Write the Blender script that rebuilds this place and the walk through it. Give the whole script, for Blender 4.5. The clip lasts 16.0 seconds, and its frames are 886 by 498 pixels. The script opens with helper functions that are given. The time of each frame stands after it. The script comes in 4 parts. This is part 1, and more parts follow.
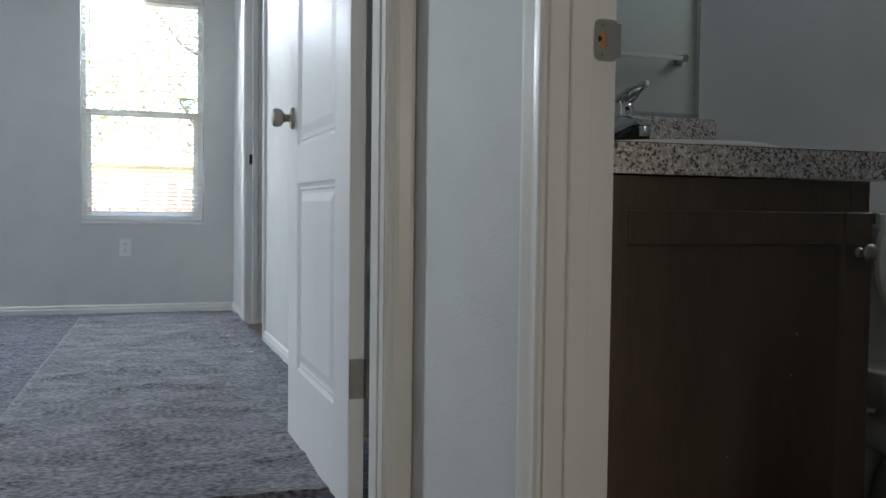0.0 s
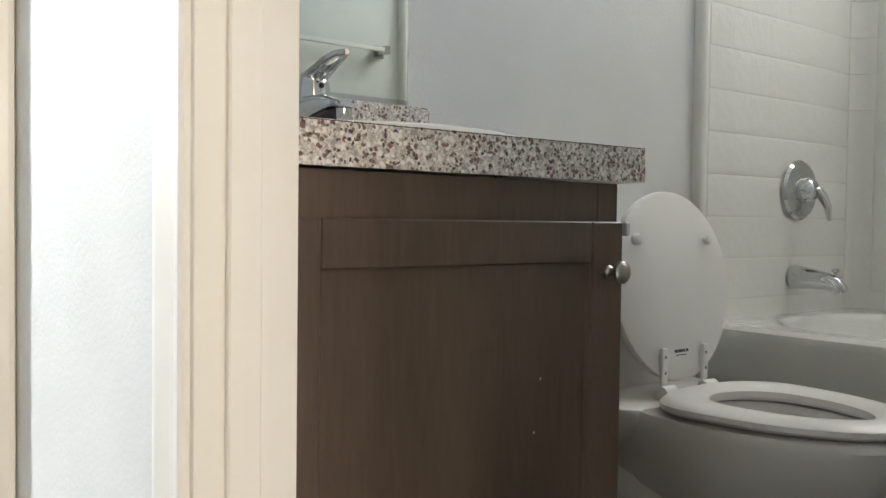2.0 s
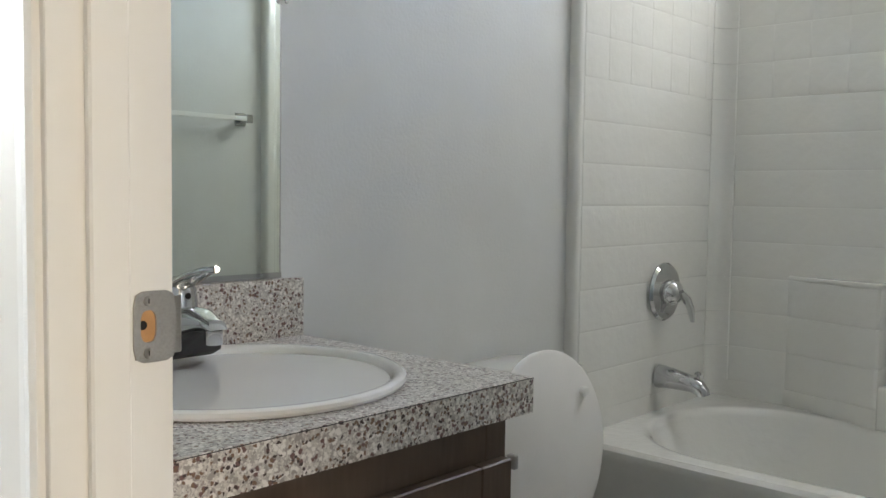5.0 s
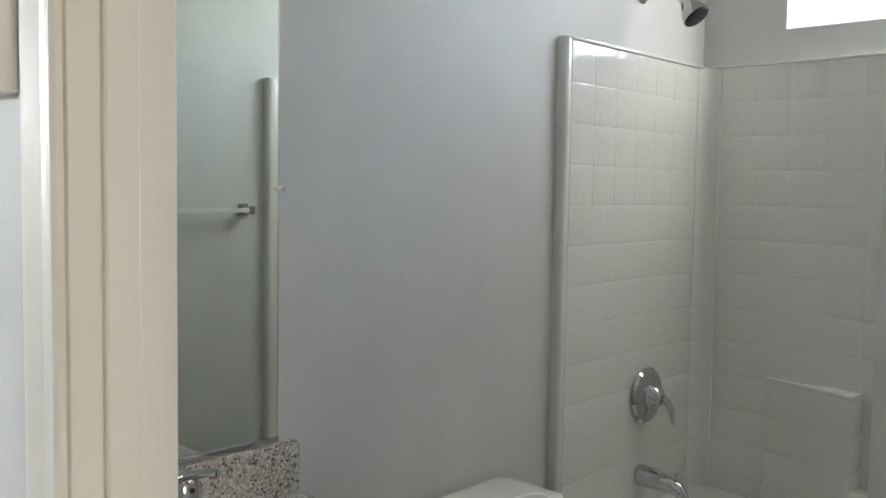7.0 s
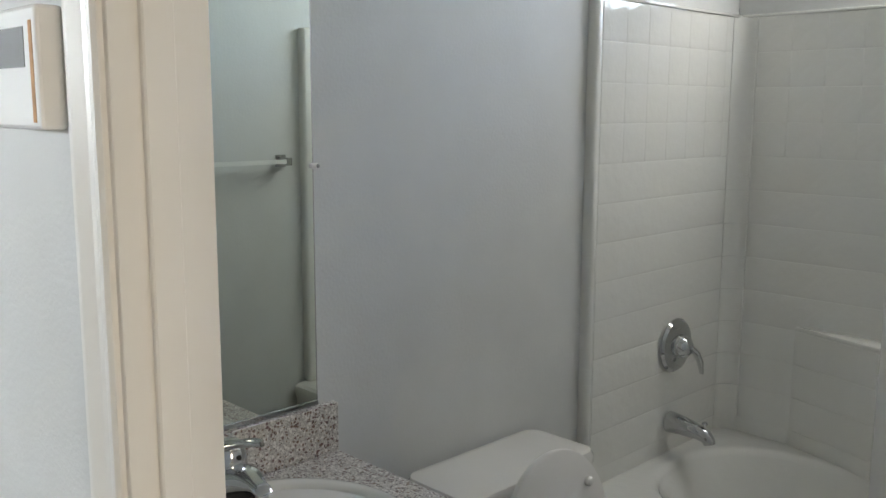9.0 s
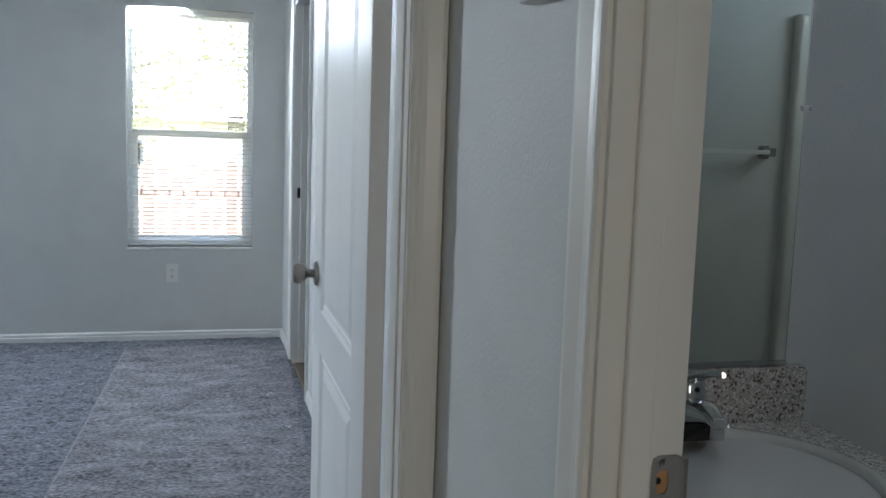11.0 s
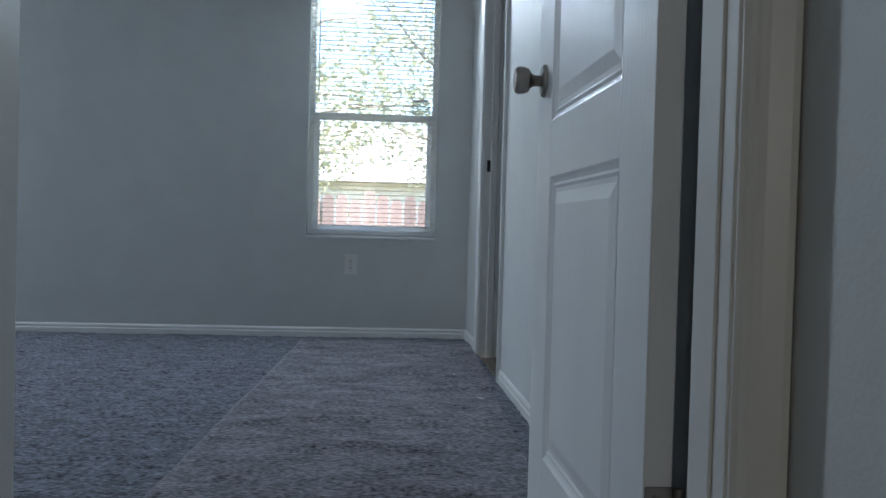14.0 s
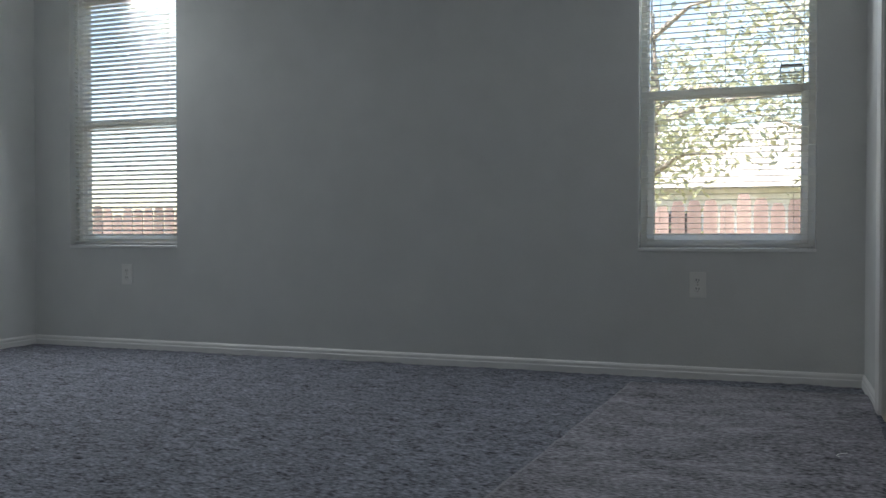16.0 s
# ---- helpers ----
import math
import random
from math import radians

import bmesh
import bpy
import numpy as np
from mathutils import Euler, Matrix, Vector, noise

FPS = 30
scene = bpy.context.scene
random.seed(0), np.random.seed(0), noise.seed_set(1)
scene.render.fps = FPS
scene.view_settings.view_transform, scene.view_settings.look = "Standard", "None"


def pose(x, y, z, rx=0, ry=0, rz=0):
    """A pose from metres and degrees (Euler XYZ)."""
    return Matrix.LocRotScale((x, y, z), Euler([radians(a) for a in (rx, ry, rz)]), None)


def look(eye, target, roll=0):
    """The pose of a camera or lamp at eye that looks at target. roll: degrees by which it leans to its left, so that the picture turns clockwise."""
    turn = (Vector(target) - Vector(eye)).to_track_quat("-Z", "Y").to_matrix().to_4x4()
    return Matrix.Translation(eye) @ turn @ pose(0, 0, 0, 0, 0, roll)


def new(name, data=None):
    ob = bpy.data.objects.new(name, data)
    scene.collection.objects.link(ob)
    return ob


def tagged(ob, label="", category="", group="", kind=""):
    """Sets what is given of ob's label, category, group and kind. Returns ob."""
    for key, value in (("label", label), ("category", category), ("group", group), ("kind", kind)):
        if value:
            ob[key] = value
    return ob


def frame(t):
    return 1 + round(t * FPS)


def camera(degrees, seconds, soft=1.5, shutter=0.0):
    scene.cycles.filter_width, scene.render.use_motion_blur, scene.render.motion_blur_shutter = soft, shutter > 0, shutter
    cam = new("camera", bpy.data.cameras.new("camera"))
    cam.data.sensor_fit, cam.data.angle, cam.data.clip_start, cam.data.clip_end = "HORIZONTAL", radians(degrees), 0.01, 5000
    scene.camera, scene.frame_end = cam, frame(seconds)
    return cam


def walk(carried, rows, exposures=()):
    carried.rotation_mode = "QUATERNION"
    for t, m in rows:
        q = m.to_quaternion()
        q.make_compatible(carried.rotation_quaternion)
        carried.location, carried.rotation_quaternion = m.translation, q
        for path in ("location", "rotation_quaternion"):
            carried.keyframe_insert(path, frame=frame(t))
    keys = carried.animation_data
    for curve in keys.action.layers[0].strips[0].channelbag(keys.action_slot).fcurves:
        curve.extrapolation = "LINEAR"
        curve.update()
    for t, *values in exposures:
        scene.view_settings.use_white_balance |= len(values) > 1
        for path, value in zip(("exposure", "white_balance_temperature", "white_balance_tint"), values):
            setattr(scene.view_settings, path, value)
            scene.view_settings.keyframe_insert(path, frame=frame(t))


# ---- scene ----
cam = camera(52.5, 16.0)
PATH = [
    (0, (-0.374, -1.747, 0.704), (0.292, 0.137, 0.618), 0.7),
    (0.5, (-0.323, -1.643, 0.7), (0.58, 0.14, 0.636), 0.5),
    (1, (-0.195, -1.53, 0.675), (0.827, 0.188, 0.606), 0.2),
    (1.5, (-0.133, -1.436, 0.688), (0.965, 0.234, 0.622), 0.0),
    (2, (-0.131, -1.358, 0.707), (1.109, 0.21, 0.645), 0.7),
    (2.5, (-0.106, -1.308, 0.761), (1.292, 0.121, 0.688), 0.6),
    (3, (-0.089, -1.302, 0.799), (1.369, 0.064, 0.699), 0.1),
    (3.5, (-0.083, -1.29, 0.851), (1.398, 0.048, 0.734), 0.0),
    (4, (-0.082, -1.275, 0.924), (1.392, 0.072, 0.801), 0.4),
    (4.5, (-0.09, -1.262, 0.99), (1.381, 0.088, 0.868), 0.7),
    (7, (-0.158, -1.362, 1.397), (1.303, -0.002, 1.264), 0.9),
    (7.5, (-0.17, -1.371, 1.455), (1.407, -0.148, 1.321), 0.7),
    (8, (-0.189, -1.376, 1.52), (1.389, -0.161, 1.331), 0.8),
    (10.5, (-0.163, -1.447, 1.396), (0.553, 0.39, 1.062), 0.7),
    (11, (-0.205, -1.425, 1.312), (0.316, 0.491, 1.075), 1.9),
    (11.5, (-0.236, -1.357, 1.156), (0.259, 0.566, 0.921), 1.9),
    (12, (-0.265, -1.35, 1.066), (0.0, 0.618, 0.825), 2.9),
    (12.5, (-0.272, -1.33, 0.902), (-0.131, 0.66, 0.764), 2.3),
    (13, (-0.262, -1.238, 0.752), (-0.136, 0.756, 0.671), 1.7),
    (13.5, (-0.268, -1.055, 0.702), (-0.129, 0.94, 0.638), 1.6),
    (14, (-0.237, -0.871, 0.677), (-0.087, 1.122, 0.627), 1.5),
    (14.5, (-0.16, -0.624, 0.662), (-0.027, 1.371, 0.623), 0.8),
    (15, (-0.157, -0.309, 0.678), (-0.374, 1.678, 0.633), 0.6),
    (15.5, (-0.186, -0.084, 0.661), (-0.513, 1.889, 0.631), 0.9),
    (16, (-0.067, 0.203, 0.669), (-0.754, 2.081, 0.636), -0.0),
]
walk(cam, [(t, look(eye, target, roll)) for t, eye, target, roll in PATH],
     [(0, 2.85, 6600, 12), (0.5, 3.45, 6700, 13), (1.0, 3.8, 7000, 14), (1.5, 4.5, 7200, 14), (2.5, 4.95, 7250, 14), (3.5, 4.9, 7200, 14), (4.5, 4.75, 7050, 14), (7, 4.2, 7150, 14), (8, 4.2, 7150, 14),
      (10.5, 3.5, 6600, 12), (11, 2.8, 6350, 11), (12, 2.55, 6150, 10), (12.5, 2.0, 6050, 10), (13.5, 1.9, 6000, 10), (14.5, 1.9, 6050, 10), (15, 1.95, 6250, 10), (15.5, 1.5, 6500, 11), (16, 1.55, 6950, 13)])

# ---- daylight
world = bpy.data.worlds.new("sky")
scene.world = world
world.use_nodes = True
wn, wl = world.node_tree.nodes, world.node_tree.links
sky = wn.new("ShaderNodeTexSky")
sky.sky_type, sky.sun_disc = "NISHITA", False
sky.sun_elevation, sky.sun_rotation = radians(49), radians(235)
wl.new(sky.outputs[0], wn["Background"].inputs[0])
wn["Background"].inputs[1].default_value = 0.15
sun = new("sun", bpy.data.lights.new("sun", "SUN"))
sun.data.energy, sun.data.angle, sun.data.color = 5.0, radians(0.5), (1.0, 0.95, 0.88)
sun.matrix_world = look((0, 0, 30), (20.0, 14.0, 2.0))


def area_lamp(name, eye, target, w, h, power, color=(0.92, 0.96, 1.0)):
    d = bpy.data.lights.new(name, "AREA")
    d.shape, d.size, d.size_y, d.energy, d.color = "RECTANGLE", w, h, power, color
    ob = new(name, d)
    ob.matrix_world = look(eye, target)
    return ob


# The living room lamp is unseen fill added for the hall; no window there.
area_lamp("hall_fill_light", (-1.2, -5.9, 1.35), (-0.6, 0, 1.2), 2.2, 1.3, 6.6, (1.0, 0.915, 0.775))
area_lamp("bath_window_light", (2.56, -0.68, 2.10), (1.5, -0.68, 1.0), 0.80, 0.40, 0.55, (0.92, 0.97, 1.0))
area_lamp("bedroom_window_light", (-0.264, 4.386, 2.045), (-1.6, 1.2, 0.0), 0.70, 0.03, 6.0, (0.79, 0.905, 1.0)).data.spread = radians(140)
area_lamp("bedroom_window_light", (-3.534, 4.386, 2.045), (-1.9, 1.2, 0.0), 0.70, 0.03, 16.0, (0.79, 0.905, 1.0)).data.spread = radians(140)


# ---- materials
def mat(name, color, rough=0.5, metal=0.0, var=0.06, vscale=6.0, bump=0.0, bscale=200.0, fine=0.0, fscale=400.0,
        coat=0.0, spec=0.5, rand=0.0, stretch=(1, 1, 1), rvar=0.0):
    m = bpy.data.materials.new(name)
    m.use_nodes = True
    n, l = m.node_tree.nodes, m.node_tree.links
    b = n["Principled BSDF"]
    b.inputs["Roughness"].default_value, b.inputs["Metallic"].default_value = rough, metal
    b.inputs["Coat Weight"].default_value, b.inputs["Specular IOR Level"].default_value = coat, spec
    tc = n.new("ShaderNodeTexCoord")
    mp = n.new("ShaderNodeMapping")
    mp.inputs["Scale"].default_value = stretch
    l.new(tc.outputs["Object"], mp.inputs[0])
    t1 = n.new("ShaderNodeTexNoise")
    t1.inputs["Scale"].default_value, t1.inputs["Detail"].default_value = vscale, 5
    l.new(mp.outputs[0], t1.inputs["Vector"])
    t2 = n.new("ShaderNodeTexNoise")
    t2.inputs["Scale"].default_value, t2.inputs["Detail"].default_value = fscale, 2
    l.new(mp.outputs[0], t2.inputs["Vector"])
    mx = n.new("ShaderNodeMix")
    mx.data_type = "FLOAT"
    mx.inputs[0].default_value = fine / (fine + var + 1e-6)
    l.new(t1.outputs[0], mx.inputs[2]), l.new(t2.outputs[0], mx.inputs[3])
    r = n.new("ShaderNodeMapRange")
    s = (var + fine) * 2
    r.inputs[1].default_value, r.inputs[2].default_value = 0.25, 0.75
    r.inputs[3].default_value, r.inputs[4].default_value = 1 - s, 1 + s
    l.new(mx.outputs[0], r.inputs[0])
    hs = n.new("ShaderNodeHueSaturation")
    hs.inputs["Color"].default_value = (*color, 1)
    if rand:
        oi = n.new("ShaderNodeObjectInfo")
        rr = n.new("ShaderNodeMapRange")
        rr.inputs[3].default_value, rr.inputs[4].default_value = 1 - rand, 1 + rand
        mul = n.new("ShaderNodeMath")
        mul.operation = "MULTIPLY"
        l.new(oi.outputs["Random"], rr.inputs[0]), l.new(rr.outputs[0], mul.inputs[0]), l.new(r.outputs[0], mul.inputs[1])
        l.new(mul.outputs[0], hs.inputs["Value"])
    else:
        l.new(r.outputs[0], hs.inputs["Value"])
    l.new(hs.outputs[0], b.inputs["Base Color"])
    if rvar:
        q = n.new("ShaderNodeMapRange")
        q.inputs[3].default_value, q.inputs[4].default_value = max(0, rough - rvar), rough + rvar
        l.new(t1.outputs[0], q.inputs[0]), l.new(q.outputs[0], b.inputs["Roughness"])
    if bump:
        t3 = n.new("ShaderNodeTexNoise")
        t3.inputs["Scale"].default_value, t3.inputs["Detail"].default_value = bscale, 3
        l.new(mp.outputs[0], t3.inputs["Vector"])
        bp = n.new("ShaderNodeBump")
        bp.inputs["Strength"].default_value, bp.inputs["Distance"].default_value = bump, 0.004
        l.new(t3.outputs[0], bp.inputs["Height"]), l.new(bp.outputs[0], b.inputs["Normal"])
    return m


def granite(name):
    """Fine pale matrix with sparse round chips of three sizes."""
    m = mat(name, (0.5, 0.46, 0.40), 0.28)
    n, l = m.node_tree.nodes, m.node_tree.links
    b = n["Principled BSDF"]
    tc = n.new("ShaderNodeTexCoord")
    wn_, ws, wa = n.new("ShaderNodeTexNoise"), n.new("ShaderNodeVectorMath"), n.new("ShaderNodeVectorMath")
    wn_.inputs["Scale"].default_value, wn_.inputs["Detail"].default_value = 180, 2
    ws.operation, ws.inputs["Scale"].default_value = "SCALE", 0.007
    l.new(tc.outputs["Object"], wn_.inputs["Vector"]), l.new(wn_.outputs["Color"], ws.inputs[0])
    l.new(tc.outputs["Object"], wa.inputs[0]), l.new(ws.outputs[0], wa.inputs[1])
    v = n.new("ShaderNodeTexVoronoi")
    v.inputs["Scale"].default_value = 430
    l.new(tc.outputs["Object"], v.inputs["Vector"])
    sp = n.new("ShaderNodeSeparateColor")
    l.new(v.outputs["Color"], sp.inputs[0])
    cr = n.new("ShaderNodeValToRGB")
    e = cr.color_ramp.elements
    e[0].position, e[0].color = 0.0, (0.35, 0.325, 0.30, 1)
    e[1].position, e[1].color = 1.0, (0.76, 0.73, 0.69, 1)
    for p, c in ((0.3, (0.50, 0.47, 0.435, 1)), (0.7, (0.63, 0.595, 0.55, 1))):
        x = e.new(p)
        x.color = c
    l.new(sp.outputs[0], cr.inputs[0])
    last = cr.outputs[0]
    for scale, share, size, col in ((112, 0.58, 0.36, (0.36, 0.325, 0.305, 1)), (150, 0.68, 0.38, (0.80, 0.77, 0.73, 1)), (140, 0.81, 0.34, (0.17, 0.095, 0.09, 1)), (230, 0.84, 0.40, (0.06, 0.038, 0.036, 1)), (190, 0.84, 0.36, (0.20, 0.12, 0.08, 1))):
        w = n.new("ShaderNodeTexVoronoi")
        w.inputs["Scale"].default_value = scale
        l.new(wa.outputs[0], w.inputs["Vector"])
        q = n.new("ShaderNodeSeparateColor")
        l.new(w.outputs["Color"], q.inputs[0])
        gt, lt, mm, mk = n.new("ShaderNodeMath"), n.new("ShaderNodeMapRange"), n.new("ShaderNodeMath"), n.new("ShaderNodeMix")
        gt.operation, gt.inputs[1].default_value = "GREATER_THAN", share
        l.new(q.outputs[1], gt.inputs[0])
        lt.inputs[1].default_value, lt.inputs[2].default_value, lt.inputs[3].default_value, lt.inputs[4].default_value = size, size + 0.12, 1, 0
        l.new(w.outputs["Distance"], lt.inputs[0])
        mm.operation = "MULTIPLY"
        l.new(gt.outputs[0], mm.inputs[0]), l.new(lt.outputs[0], mm.inputs[1])
        mk.data_type = "RGBA"
        mk.inputs[7].default_value = col
        l.new(mm.outputs[0], mk.inputs[0]), l.new(last, mk.inputs[6])
        last = mk.outputs[2]
    l.new(last, b.inputs["Base Color"])
    return m


def glass(name, rough=0.0, tint=(1, 1, 1)):
    m = bpy.data.materials.new(name)
    m.use_nodes = True
    n, l = m.node_tree.nodes, m.node_tree.links
    n.remove(n["Principled BSDF"])
    tr, gl, mx, fr = (n.new("ShaderNodeBsdf" + k) if k in ("Transparent", "Glossy") else n.new("ShaderNode" + k)
                      for k in ("Transparent", "Glossy", "MixShader", "Fresnel"))
    tr.inputs[0].default_value = (*tint, 1)
    gl.inputs["Roughness"].default_value = rough
    fr.inputs[0].default_value = 1.45
    l.new(fr.outputs[0], mx.inputs[0]), l.new(tr.outputs[0], mx.inputs[1]), l.new(gl.outputs[0], mx.inputs[2])
    l.new(mx.outputs[0], n["Material Output"].inputs[0])
    return m


def leafy(name, color, through_color, share=0.5):
    """A thin material that lets part of the light through."""
    m = mat(name, color, 0.5, var=0.2 if name.startswith("leaf") else 0.02, vscale=1.5, fine=0.1 if name.startswith("leaf") else 0.0, fscale=8)
    n, l = m.node_tree.nodes, m.node_tree.links
    t, mx = n.new("ShaderNodeBsdfTranslucent"), n.new("ShaderNodeMixShader")
    t.inputs[0].default_value = (*through_color, 1)
    mx.inputs[0].default_value = share
    l.new(n["Principled BSDF"].outputs[0], mx.inputs[1]), l.new(t.outputs[0], mx.inputs[2]), l.new(mx.outputs[0], n["Material Output"].inputs[0])
    return m


M = {}
M["wall"] = mat("painted_drywall", (0.66, 0.67, 0.66), 0.6, var=0.02, bump=0.18, bscale=135)
M["ceiling"] = mat("ceiling_paint", (0.8, 0.8, 0.78), 0.8, var=0.02, bump=0.4, bscale=90)
M["trim"] = mat("cream_trim_paint", (0.80, 0.79, 0.75), 0.32, var=0.015, bump=0.05, bscale=60, stretch=(1, 1, 0.1))
M["base"] = mat("white_baseboard_paint", (0.8, 0.8, 0.79), 0.4, var=0.02)
M["door"] = mat("white_door_paint", (0.8, 0.8, 0.8), 0.46, var=0.015, bump=0.22, bscale=130, spec=0.35, stretch=(1, 1, 0.06))
M["carpet"] = mat("grey_carpet", (0.158, 0.164, 0.192), 0.95, var=0.20, vscale=24, fine=0.40, fscale=85, bump=1.0, bscale=85, spec=0.1, stretch=(0.7, 1.3, 1))
M["runner"] = mat("grey_carpet_offcut", (0.208, 0.203, 0.226), 0.95, var=0.18, vscale=9, fine=0.36, fscale=85, bump=0.9, bscale=100, spec=0.1, stretch=(0.7, 1.3, 1))
M["edge"] = mat("pale_carpet_backing", (0.225, 0.222, 0.243), 0.9, var=0.2, vscale=60)
M["vinyl"] = mat("dark_vinyl_floor", (0.10, 0.085, 0.07), 0.4, var=0.15, vscale=10, fine=0.05, fscale=60)
M["cabinet"] = mat("espresso_stained_wood", (0.094, 0.064, 0.045), 0.36, var=0.24, vscale=7, fine=0.06, fscale=120, bump=0.08, bscale=160, stretch=(1, 1, 0.12), rvar=0.08)
M["granite"] = granite("speckled_laminate")
M["china"] = mat("white_china", (0.80, 0.79, 0.76), 0.09, var=0.01, coat=0.4)
M["seat"] = mat("white_painted_seat", (0.80, 0.79, 0.77), 0.28, var=0.015)
M["acrylic"] = mat("white_acrylic_surround", (0.80, 0.80, 0.765), 0.09, var=0.012, bump=0.30, bscale=40, coat=0.5)
M["chrome"] = mat("chrome", (0.56, 0.57, 0.58), 0.05, 1.0, var=0.01)
M["nickel"] = mat("brushed_nickel", (0.42, 0.39, 0.35), 0.34, 1.0, var=0.05, fine=0.04)
M["darknickel"] = mat("dark_nickel", (0.30, 0.27, 0.24), 0.3, 1.0, var=0.05)
M["black"] = mat("black_rubber", (0.012, 0.012, 0.013), 0.5)
M["plastic"] = mat("white_plastic", (0.8, 0.8, 0.78), 0.35, var=0.01)
# Both pass extra light, so window glare is put into slats and frame.
M["blind"] = leafy("white_vinyl_slat", (0.82, 0.82, 0.79), (0.92, 0.92, 0.89), 0.7)
M["vinylframe"] = leafy("white_vinyl_frame", (0.82, 0.81, 0.78), (0.94, 0.94, 0.91), 0.62)
M["rawwood"] = mat("raw_pine", (0.55, 0.30, 0.13), 0.7, var=0.12, vscale=40)
M["glass"] = glass("window_glass")
mir = M["mirror"] = mat("mirror_silver", (0.80, 0.86, 0.80), 0.0, 1.0, var=0.0)
M["fence"] = mat("weathered_fence_board", (0.27, 0.20, 0.18), 0.85, var=0.15, fine=0.1, fscale=60, stretch=(1, 1, 0.1), rand=0.35)
M["grass"] = mat("dry_grass", (0.16, 0.15, 0.07), 0.95, var=0.2, vscale=2, fine=0.2, fscale=30)
M["bark"] = mat("bark", (0.38, 0.34, 0.30), 0.9, var=0.2, vscale=12)
M["leaf"] = leafy("leaf_green", (0.12, 0.125, 0.07), (0.80, 0.82, 0.58), 0.62)
M["leaf2"] = leafy("leaf_dark", (0.11, 0.12, 0.08), (0.70, 0.72, 0.55), 0.58)
M["stucco"] = mat("pale_siding", (0.85, 0.85, 0.84), 0.8, var=0.06)
M["roof"] = mat("shingle_roof", (0.42, 0.40, 0.37), 0.9, var=0.12, vscale=3, fine=0.1, fscale=20)
M["print"] = mat("dark_print", (0.03, 0.03, 0.035), 0.5)
M["clip"] = mat("grey_painted_clip", (0.42, 0.42, 0.42), 0.45)
M["palepr"] = mat("grey_print", (0.30, 0.31, 0.32), 0.5)
M["film"] = glass("clear_film", 0.1, (0.86, 0.87, 0.86))
M["hole"] = mat("dark_hole", (0.01, 0.01, 0.01), 0.9)


# ---- building helpers
def box(bm, x0, x1, y0, y1, z0, z1, bevel=0.0, seg=1):
    r = bmesh.ops.create_cube(bm, size=1.0, matrix=Matrix.Translation(((x0 + x1) / 2, (y0 + y1) / 2, (z0 + z1) / 2)) @ Matrix.Diagonal((x1 - x0, y1 - y0, z1 - z0, 1)))
    if bevel:
        vs = set(r["verts"])
        es = [e for e in bm.edges if e.verts[0] in vs and e.verts[1] in vs]
        bmesh.ops.bevel(bm, geom=es, offset=bevel, segments=seg, profile=0.5, affect="EDGES")
    return bm


def B(*a, **k):
    return box(bmesh.new(), *a, **k)


def mesh_of(name, bm, material, smooth=False):
    me = bpy.data.meshes.new(name)
    bmesh.ops.recalc_face_normals(bm, faces=bm.faces[:])
    if smooth:
        for f in bm.faces:
            f.smooth = True
        for e in bm.edges:
            if len(e.link_faces) == 2 and e.calc_face_angle(0) > radians(35):
                e.smooth = False
    bm.to_mesh(me)
    bm.free()
    me.materials.append(material)
    return me


def thing(name, label, category, at=(0, 0, 0), rz=0, group=""):
    ob = new(name)
    ob.matrix_world = pose(*at, 0, 0, rz)
    ob.empty_display_size = 0.05
    return tagged(ob, label, category, group)


def part(name, bm, material, parent, label="", smooth=False):
    ob = new(name, mesh_of(name, bm, material, smooth))
    ob.parent = parent
    if label:
        tagged(ob, label)
    return ob


def structure(name, bm, material, label, smooth=False, category=""):
    return tagged(new(name, mesh_of(name, bm, material, smooth)), label, category or name.split("_")[0], kind="structure")


def solo(name, bm, material, label, category, smooth=False, group=""):
    return tagged(new(name, mesh_of(name, bm, material, smooth)), label, category, group)


def prism(bm, pts, axis, a, b):
    """A closed outline of (u, v) points swept along an axis: x takes (y, z), y takes (x, z), z takes (x, y)."""
    def p(u, v, w):
        return {"x": (w, u, v), "y": (u, w, v), "z": (u, v, w)}[axis]
    lo, hi = [bm.verts.new(p(u, v, a)) for u, v in pts], [bm.verts.new(p(u, v, b)) for u, v in pts]
    k = len(pts)
    for i in range(k):
        bm.faces.new((lo[i], lo[(i + 1) % k], hi[(i + 1) % k], hi[i]))
    bm.faces.new(lo[::-1]), bm.faces.new(hi)
    return bm


def lathe(bm, prof, m=Matrix.Identity(4), seg=28, sx=1.0, sy=1.0, caps=True):
    """Turns (radius, height) points round z."""
    rings = []
    for r, z in prof:
        rings.append([bm.verts.new(m @ Vector((sx * r * math.cos(2 * math.pi * i / seg), sy * r * math.sin(2 * math.pi * i / seg), z))) for i in range(seg)])
    for a, b in zip(rings, rings[1:]):
        for i in range(seg):
            bm.faces.new((a[i], a[(i + 1) % seg], b[(i + 1) % seg], b[i]))
    if caps:
        bm.faces.new(rings[0][::-1]), bm.faces.new(rings[-1])
    return bm


